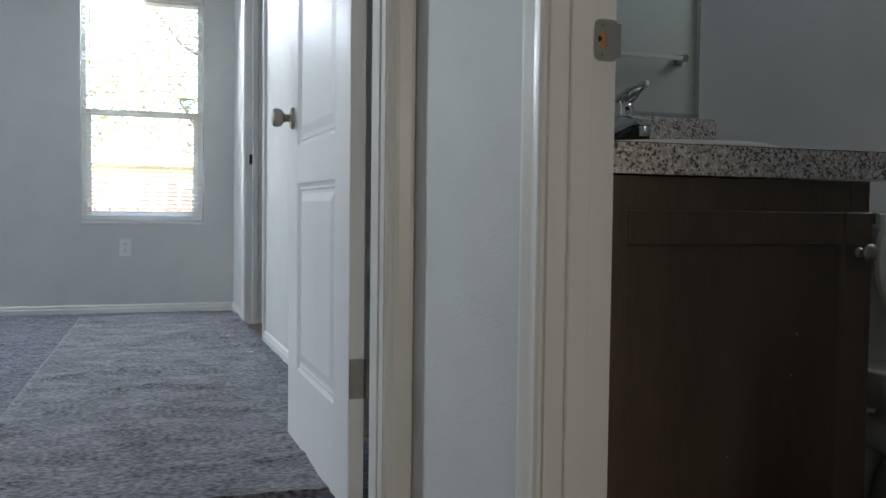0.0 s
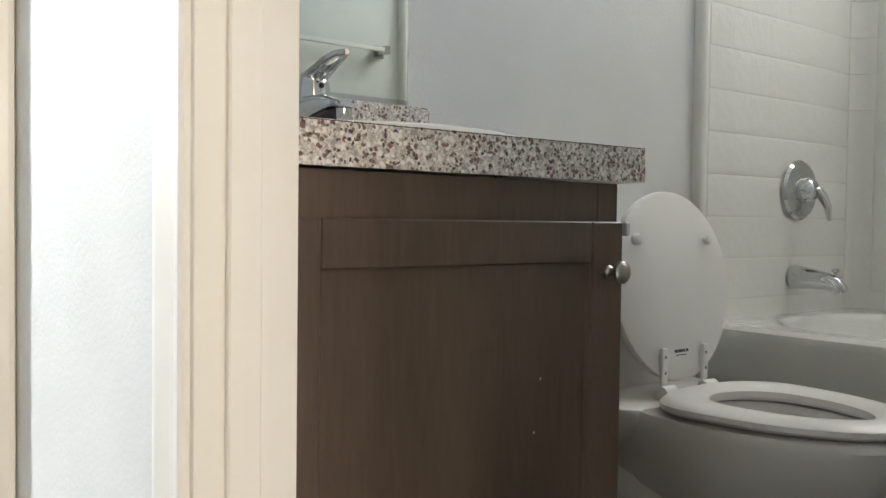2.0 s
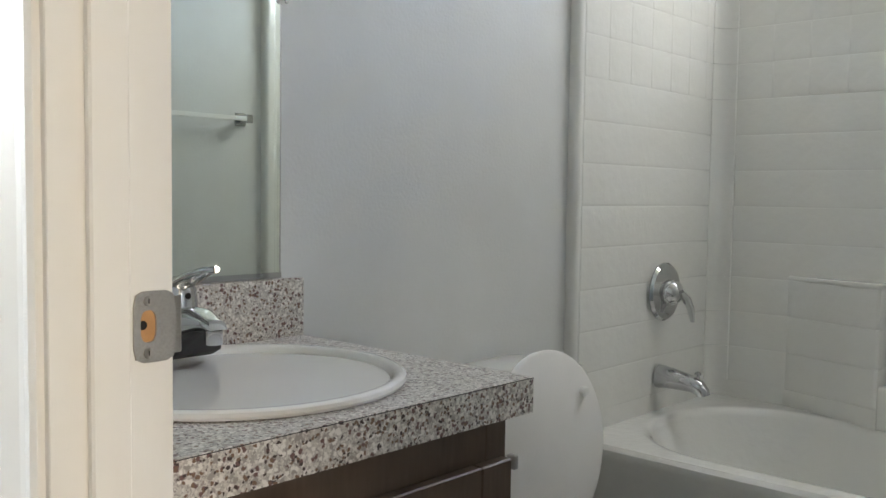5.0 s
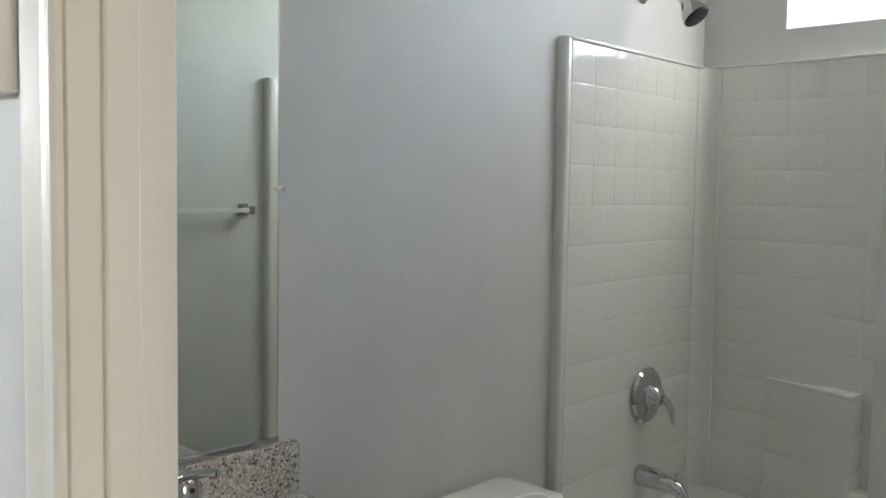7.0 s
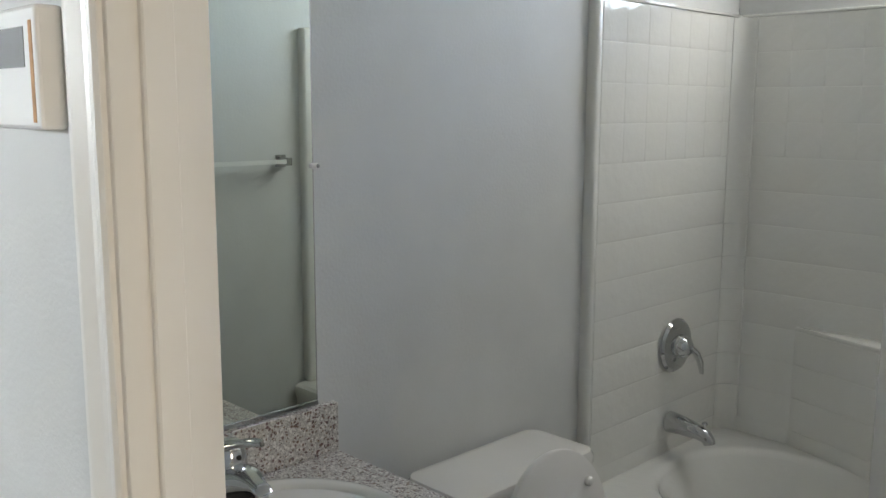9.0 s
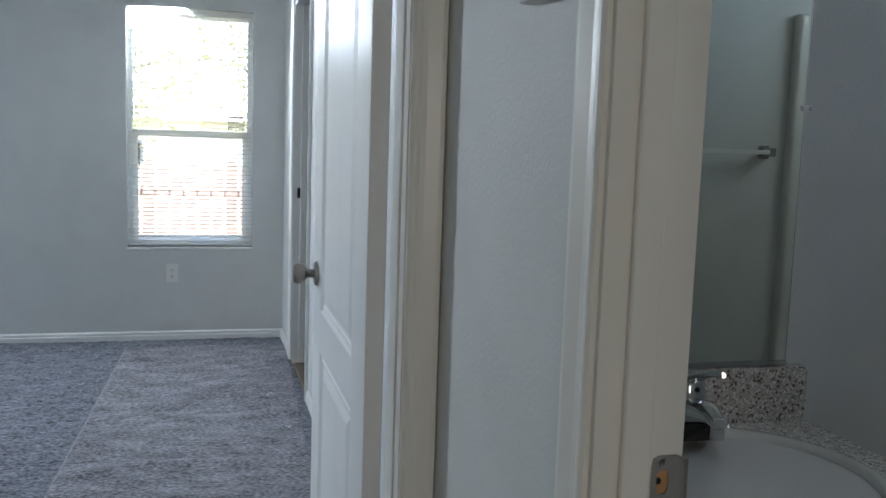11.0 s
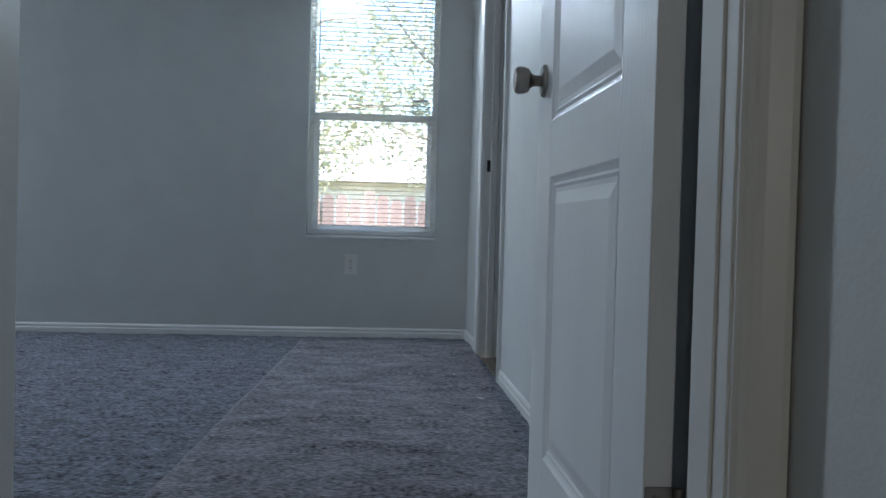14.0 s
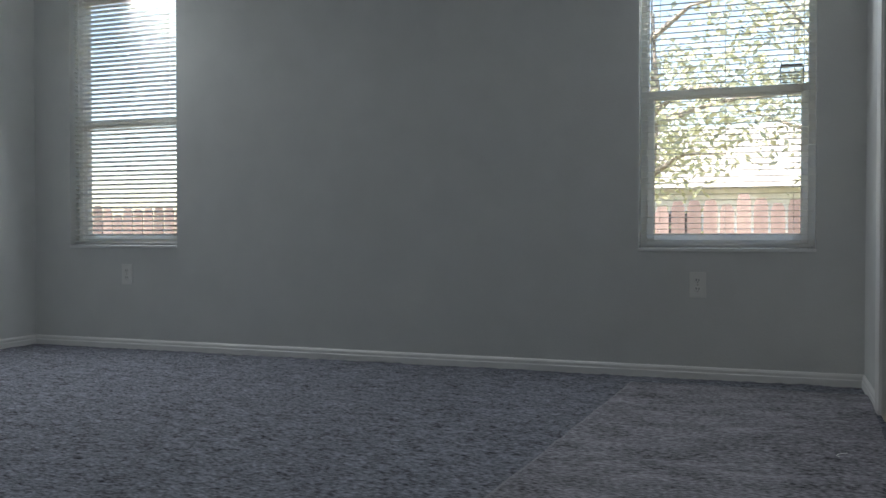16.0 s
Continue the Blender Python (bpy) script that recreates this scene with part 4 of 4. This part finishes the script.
# ---- shower fittings
va = thing("shower_valve", "chrome shower valve with a lever on the surround", "shower valve", (2.160, -F - 0.003, 0.803))
mX = Matrix.Rotation(radians(90), 4, "X")
part("escutcheon", lathe(bmesh.new(), [(0.082, 0), (0.082, 0.004), (0.076, 0.011), (0.05, 0.017), (0.032, 0.019)], mX, 36), M["chrome"], va, "", True)
part("hub", lathe(bmesh.new(), [(0.036, 0.017), (0.034, 0.032), (0.028, 0.046), (0.016, 0.055), (0.005, 0.057)], mX, 28), M["chrome"], va, "", True)
part("lever", tube(bmesh.new(), [(0.0, -0.048, 0.004), (0.02, -0.058, -0.015), (0.034, -0.066, -0.045), (0.040, -0.070, -0.082)], [0.021, 0.022, 0.018, 0.010], 16, True, 0.42), M["chrome"], va, "", True)
part("index_screw", lathe(bmesh.new(), [(0.003, 0), (0.003, 0.001)], Matrix.Translation((0, -0.0175, -0.062)) @ mX, 10), M["darknickel"], va)
so = thing("tub_spout", "chrome tub spout with a diverter knob", "tub spout", (2.148, -F - 0.003, 0.566))
part("body", tube(bmesh.new(), [(0, 0, 0.0), (0, -0.008, 0.0), (0, -0.05, -0.002), (0, -0.095, -0.007), (0, -0.122, -0.014), (0, -0.133, -0.026), (0, -0.136, -0.036)], [0.033, 0.0325, 0.028, 0.0235, 0.021, 0.019, 0.0175], 24), M["chrome"], so, "", True)
part("diverter", lathe(bmesh.new(), [(0.004, 0), (0.004, 0.012), (0.009, 0.014), (0.009, 0.02), (0.004, 0.023)], Matrix.Translation((0, -0.118, 0.006)), 14), M["chrome"], so, "", True)
sh = thing("shower_fitting", "chrome shower head on a bent arm", "shower head", (2.115, -0.001, 1.963))
part("flange", lathe(bmesh.new(), [(0.033, 0), (0.033, 0.003), (0.024, 0.010), (0.012, 0.013)], mX, 28), M["chrome"], sh, "", True)
part("arm", tube(bmesh.new(), [(0, -0.006, 0), (0, -0.06, 0.004), (0, -0.085, 0.0), (0, -0.105, -0.014), (0, -0.128, -0.040)], 0.0095, 14), M["chrome"], sh, "", True)
mh = Matrix.Translation((0, -0.128, -0.036)) @ Matrix.Rotation(radians(180 - 40), 4, "X")
hd = part("head", lathe(bmesh.new(), [(0.012, -0.004), (0.014, 0.012), (0.018, 0.020), (0.032, 0.042), (0.038, 0.062), (0.038, 0.068)], mh, 28), M["chrome"], sh, "", True)
part("spray_face", lathe(bmesh.new(), [(0.035, 0.0675), (0.034, 0.072), (0.02, 0.0735)], mh, 28), M["black"], hd, "black rubber spray face", True)

# ---- bathroom window
bw = thing("window_3", "small white frosted window high above the tub", "window", (BX, 0, 0))
bw["kind"] = "structure"
bm = bmesh.new()
for a, b, c, d in ((BW[0], BW[0] + 0.022, BW[2], BW[3]), (BW[1] - 0.022, BW[1], BW[2], BW[3]), (BW[0] + 0.022, BW[1] - 0.022, BW[2], BW[2] + 0.022), (BW[0] + 0.022, BW[1] - 0.022, BW[3] - 0.022, BW[3]), ((BW[0] + BW[1]) / 2 - 0.015, (BW[0] + BW[1]) / 2 + 0.015, BW[2] + 0.022, BW[3] - 0.022)):
    box(bm, 0.052, 0.088, a, b, c, d, 0.002)
part("window_frame", bm, M["vinylframe"], bw)
pn = part("pane", B(0.068, 0.072, BW[0] + 0.02, BW[1] - 0.02, BW[2] + 0.02, BW[3] - 0.02), M["glass"], bw)
pn.visible_shadow = False

# ---- toilet
TX = 1.290
to = thing("toilet", "white china toilet with its seat lid raised", "toilet", (TX, 0, 0))
to.scale = (1, 1, 0.942)


def egg(hw, front, back, z, cy, n=40, p=2.2):
    pts = []
    for i in range(n):
        a = 2 * math.pi * i / n
        c, s = math.cos(a), math.sin(a)
        e = (abs(c) ** p + abs(s) ** p) ** (-1 / p)
        pts.append((hw * c * e, cy + (back if s > 0 else front) * s * e, z))
    return pts


bm = bmesh.new()
loft(bm, [egg(0.112, 0.24, 0.27, 0.0, -0.36), egg(0.112, 0.235, 0.265, 0.025, -0.36), egg(0.094, 0.20, 0.25, 0.05, -0.36), egg(0.080, 0.16, 0.24, 0.12, -0.36), egg(0.084, 0.165, 0.24, 0.17, -0.37), egg(0.102, 0.19, 0.24, 0.205, -0.375),
          egg(0.138, 0.255, 0.24, 0.25, -0.39), egg(0.160, 0.29, 0.24, 0.30, -0.405), egg(0.170, 0.305, 0.22, 0.355, -0.42), egg(0.176, 0.312, 0.21, 0.385, -0.425), egg(0.173, 0.308, 0.21, 0.396, -0.425), egg(0.162, 0.295, 0.20, 0.400, -0.425),
          egg(0.112, 0.185, 0.125, 0.398, -0.490, p=2.0), egg(0.108, 0.180, 0.12, 0.385, -0.490, p=2.0), egg(0.118, 0.19, 0.125, 0.36, -0.490, p=2.0), egg(0.105, 0.165, 0.115, 0.29, -0.475, p=2.0), egg(0.07, 0.12, 0.09, 0.215, -0.46, p=2.0), egg(0.045, 0.06, 0.05, 0.19, -0.45, p=2.0)])
part("bowl", bm, M["china"], to, "", True)
bm = bmesh.new()
loft(bm, [rr(-0.125, 0.125, -0.33, -0.035, 0.05, 0.30), rr(-0.165, 0.165, -0.34, -0.03, 0.06, 0.35), rr(-0.185, 0.185, -0.345, -0.028, 0.06, 0.385), rr(-0.188, 0.188, -0.34, -0.028, 0.06, 0.398), rr(-0.182, 0.182, -0.33, -0.034, 0.055, 0.404)])
part("deck", bm, M["china"], to, "", True)
for s in (-1, 1):
    part("trapway", tube(bmesh.new(), [(s * 0.070, -0.10, 0.03), (s * 0.078, -0.13, 0.15), (s * 0.090, -0.20, 0.235), (s * 0.096, -0.29, 0.235), (s * 0.094, -0.37, 0.18), (s * 0.080, -0.45, 0.10), (s * 0.075, -0.47, 0.02)], [0.05, 0.05, 0.048, 0.050, 0.047, 0.044, 0.042], 16), M["china"], to, "", True)
    part("bolt_cap", lathe(bmesh.new(), [(0.016, 0), (0.016, 0.012), (0.010, 0.02), (0.003, 0.022)], Matrix.Translation((s * 0.105, -0.30, 0.02)), 14), M["china"], to, "", True)
bm = bmesh.new()
loft(bm, [rr(-0.185, 0.185, -0.195, -0.022, 0.03, 0.405), rr(-0.195, 0.195, -0.200, -0.020, 0.035, 0.44), rr(-0.212, 0.212, -0.208, -0.018, 0.035, 0.713)])
tk = part("tank", bm, M["china"], to, "", True)
bm = bmesh.new()
loft(bm, [rr(-0.217, 0.217, -0.216, -0.014, 0.035, 0.713), rr(-0.224, 0.224, -0.222, -0.012, 0.038, 0.720), rr(-0.224, 0.224, -0.222, -0.012, 0.038, 0.738), rr(-0.217, 0.217, -0.216, -0.016, 0.035, 0.750), rr(-0.19, 0.19, -0.195, -0.03, 0.03, 0.754)])
part("tank_lid", bm, M["china"], to, "", True)
lvv = part("flush_lever", lathe(bmesh.new(), [(0.014, 0), (0.014, 0.006), (0.009, 0.010)], Matrix.Translation((-0.155, -0.206, 0.645)) @ mX, 18), M["chrome"], tk, "chrome flush lever", True)
part("flush_handle", box(bmesh.new(), -0.185, -0.075, -0.230, -0.219, 0.632, 0.654, 0.004, 2), M["chrome"], to)
# seat ring
bm = bmesh.new()
specs = [(0.168, 0.295, 0.098, 0.404, 0), (0.178, 0.305, 0.106, 0.411, 0), (0.178, 0.305, 0.106, 0.420, 0), (0.168, 0.295, 0.098, 0.428, 0), (0.142, 0.262, 0.078, 0.4305, 0),
         (0.112, 0.190, 0.115, 0.4285, 1), (0.101, 0.178, 0.104, 0.422, 1), (0.101, 0.178, 0.104, 0.410, 1), (0.106, 0.182, 0.108, 0.404, 1)]
rings = [egg(h, fr, bk, z, -0.490 if inner else -0.430, p=2.0 if inner else 2.15) for h, fr, bk, z, inner in specs]
vs = [[bm.verts.new(p) for p in r] for r in rings]
for a, b in zip(vs, vs[1:] + vs[:1]):
    for i in range(40):
        bm.faces.new((a[i], a[(i + 1) % 40], b[(i + 1) % 40], b[i]))
part("seat", bm, M["seat"], to, "", True)
# raised lid leaning on the tank, its underside in view
mlid = pose(0, -0.298, 0.428, 90 - 7, 0, 0)
lo = []
for i in range(56):
    a = 2 * math.pi * i / 56
    c, s = math.cos(a), math.sin(a)
    p = 2.15
    e = (abs(c) ** p + abs(s) ** p) ** (-1 / p)
    hw = 0.176 * (1 - 0.16 * max(0, -s) ** 1.5 - 0.10 * max(0, s) ** 2)
    lo.append((hw * c * e, 0.198 + 0.194 * s * e))
rings = [[mlid @ Vector((u * k, 0.198 + (w - 0.198) * k, z)) for u, w in lo] for k, z in ((0.965, -0.009), (0.992, -0.007), (1.0, 0.0), (0.992, 0.006), (0.965, 0.009))]
ld = part("lid", loft(bmesh.new(), [[tuple(p) for p in r] for r in rings]), M["seat"], to, "white painted lid standing up", True)
for u in (-0.108, 0.108):
    part("bumper", lathe(bmesh.new(), [(0.0115, 0.0), (0.0115, 0.008), (0.008, 0.012), (0.002, 0.013)], mlid @ Matrix.Translation((u, 0.292, 0.009)), 16), M["plastic"], ld, "", True)
for u in (-0.062, 0.062):
    h = part("hinge", box(bmesh.new(), u - 0.008, u + 0.008, -0.3115, -0.303, 0.430, 0.505, 0.003, 2), M["plastic"], to, "white plastic seat hinge")
    part("hinge_barrel", tube(bmesh.new(), [(u - 0.018, -0.318, 0.420), (u + 0.018, -0.318, 0.420)], 0.0115, 14), M["plastic"], h, "", True)
    part("hinge_base", box(bmesh.new(), u - 0.016, u + 0.016, -0.335, -0.295, 0.404, 0.414, 0.003, 2), M["plastic"], h)
    for z in (0.455, 0.487):
        part("screw", lathe(bmesh.new(), [(0.003, 0), (0.003, 0.001)], Matrix.Translation((u, -0.3112, z)) @ mX, 10), M["darknickel"], h)
stk = part("sticker", B(-0.024, 0.024, -0.0005, 0.0, -0.008, 0.008), M["plastic"], ld, "small white label with dark print")
stk.matrix_local = mlid @ pose(0.0, 0.062, 0.0094, -90, 0, 0)
for i, (a, b) in enumerate(((-0.020, -0.012), (-0.010, 0.004), (0.006, 0.012), (0.015, 0.021))):
    o = part("print_bar", B(a, b, -0.0009, -0.0005, 0.0, 0.006), M["print"], stk)
part("print_bar", B(-0.018, 0.016, -0.0009, -0.0005, -0.006, -0.0045), M["print"], stk)

# ---- outside
structure("ground", sheet(40, 40, -260, 260, WY - 0.5, 500, lambda x, y: -0.86 + 0.0 * x), M["grass"], "dry grass yard reaching to the distance")
fn = thing("fence", "weathered reddish wooden picket fence across the yard", "fence", (0, 9.2, -0.86))
bm = bmesh.new()
prism(bm, [(-0.064, 0), (0.064, 0), (0.064, 1.78), (0.038, 1.845), (-0.038, 1.845), (-0.064, 1.78)], "y", -0.009, 0.009)
me = mesh_of("picket", bm, M["fence"])
for i in range(100):
    pk = new("picket", me)
    pk.parent = fn
    pk.matrix_local = pose(-10.5 + i * 0.152, 0, 0.10 * noise.noise((i * 0.83, 0.4, 0)), 0, 1.2 * noise.noise((i, 3, 0)), 0)
for z in (0.35, 1.45):
    part("fence_rail", B(-10.6, 4.7, 0.010, 0.05, z, z + 0.09), M["fence"], fn)
for i in range(7):
    part("fence_post", B(-10.5 + i * 2.5, -10.41 + i * 2.5, 0.05, 0.14, 0, 1.7), M["fence"], fn)


def tree(x, y, h, spread, leaves, material, seed, label, low=0.42):
    rnd = random.Random(seed)
    t = thing("tree", label, "tree", (x, y, -0.86))
    pts = [(0, 0, 0), (0.08, 0.03, h * 0.2), (-0.05, 0.06, h * 0.4), (0.1, 0, h * 0.62), (0.05, 0.05, h * 0.85)]
    bm = bmesh.new()
    tube(bm, pts, [0.2, 0.16, 0.13, 0.08, 0.03], 10)
    ends = []
    for k in range(14):
        a, z = rnd.uniform(0, 6.28), h * rnd.uniform(low, 0.8)
        r = spread * rnd.uniform(0.55, 1.0)
        e = Vector((r * math.cos(a), r * math.sin(a), z + rnd.uniform(-0.05, 0.35) * h * 0.5))
        mid = Vector((e.x * 0.5, e.y * 0.5, z + 0.15))
        tube(bm, [(0, 0, z - 0.1), mid, e], [0.045, 0.028, 0.01], 7)
        ends += [e, mid.lerp(e, 0.6), mid]
    part("trunk", bm, M["bark"], t, "brown trunk with limbs")
    vs, fs = [], []
    clumps = [e + Vector((rnd.gauss(0, 0.3), rnd.gauss(0, 0.3), rnd.gauss(0, 0.3))) for e in ends for _ in range(3)]
    for i in range(leaves):
        c = clumps[i % len(clumps)] + Vector((rnd.gauss(0, 0.27), rnd.gauss(0, 0.27), rnd.gauss(0, 0.22)))
        q = Euler((rnd.uniform(-0.9, 0.9), rnd.uniform(-0.9, 0.9), rnd.uniform(0, 6.28))).to_matrix()
        s = rnd.uniform(0.04, 0.085)
        b = len(vs)
        vs += [c + q @ Vector(p) * s for p in ((-1, 0, 0), (0, -0.45, 0.08), (1, 0, 0), (0, 0.45, 0.08))]
        fs.append((b, b + 1, b + 2, b + 3))
    me = bpy.data.meshes.new("crown")
    me.from_pydata(vs, [], fs)
    me.materials.append(M[material])
    cr = new("crown", me)
    cr.parent = t


tree(-1.6, 12.2, 5.2, 2.3, 5200, "leaf", 3, "leafy green tree standing behind the fence")
tree(1.2, 13.6, 5.6, 2.3, 5200, "leaf2", 5, "dark green tree standing behind the fence")
tree(-5.4, 14.5, 5.0, 2.0, 2600, "leaf", 8, "light green tree standing behind the fence")
hs = thing("house", "pale neighbouring house with a shingle roof behind trees", "house", (-2.0, 19.0, -0.86))
part("wall", B(-6, 6, 0, 6, 0, 2.5), M["stucco"], hs)
part("roof", prism(bmesh.new(), [(-0.5, 2.45), (6.5, 2.45), (3.0, 4.0)], "x", -6.4, 6.4), M["roof"], hs)
for x in (-4, -0.5, 3):
    w = part("window", B(x, x + 1.1, -0.03, 0.0, 1.0, 2.0), M["vinylframe"], hs)
    part("pane", B(x + 0.06, x + 1.04, -0.04, -0.03, 1.06, 1.94), M["print"], w)

# ---- tile faces of the surround, row by row
PT = 0.1055
meT = {}


def tile(w, h, axis, loc):
    w, key = w, (round(w, 4), round(h, 4), axis)
    if key not in meT:
        bm = bmesh.new()
        ins = ((0.0, 0.0), (0.0, 0.0007), (0.0010, 0.0011), (0.0024, 0.0016), (0.0042, 0.0019))
        loft(bm, [[(sx * (w / 2 - g), -d, sz * (h / 2 - g)) for sx, sz in ((-1, -1), (1, -1), (1, 1), (-1, 1))] for g, d in ins])
        if axis == "x":
            bmesh.ops.transform(bm, matrix=Matrix.Rotation(radians(-90), 4, "Z"), verts=bm.verts[:])
        elif axis == "-y":
            bmesh.ops.transform(bm, matrix=Matrix.Rotation(radians(180), 4, "Z"), verts=bm.verts[:])
        meT[key] = mesh_of("tile", bm, M["acrylic"], True)
    t = new("tile", meT[key])
    t.parent = ss
    t.matrix_local = Matrix.Translation(loc)


XE = BX - F - 0.045
for r in range(12):
    z = 1.782 - PT * (r + 0.5)
    if r >= 4:
        tile(XE - 1.755, PT, "y", ((XE + 1.755) / 2, -F + 0.004, z))
        tile(XE - 1.845, PT, "-y", ((XE + 1.845) / 2, BY + F - 0.004, z))
        tile(0.440, PT, "x", (BX - F + 0.004, -F - 0.055 - 0.22, z))
        tile(0.790, PT, "x", (BX - F + 0.004, -F - 0.055 - 0.446 - 0.395, z))
        continue
    for c in range(7):
        w = min(PT, XE - (1.755 + PT * c))
        x = 1.755 + PT * c + w / 2
        if w < 0.02:
            continue
        tile(w, PT, "y", (x, -F + 0.004, z))
        if x - w / 2 > 1.83:
            tile(w, PT, "-y", (x, BY + F - 0.004, z))
    for c in range(12):
        y = -F - 0.055 - PT * (c + 0.5)
        if y - PT / 2 > BY + F + 0.045:
            tile(PT, PT, "x", (BX - F + 0.004, y, z))
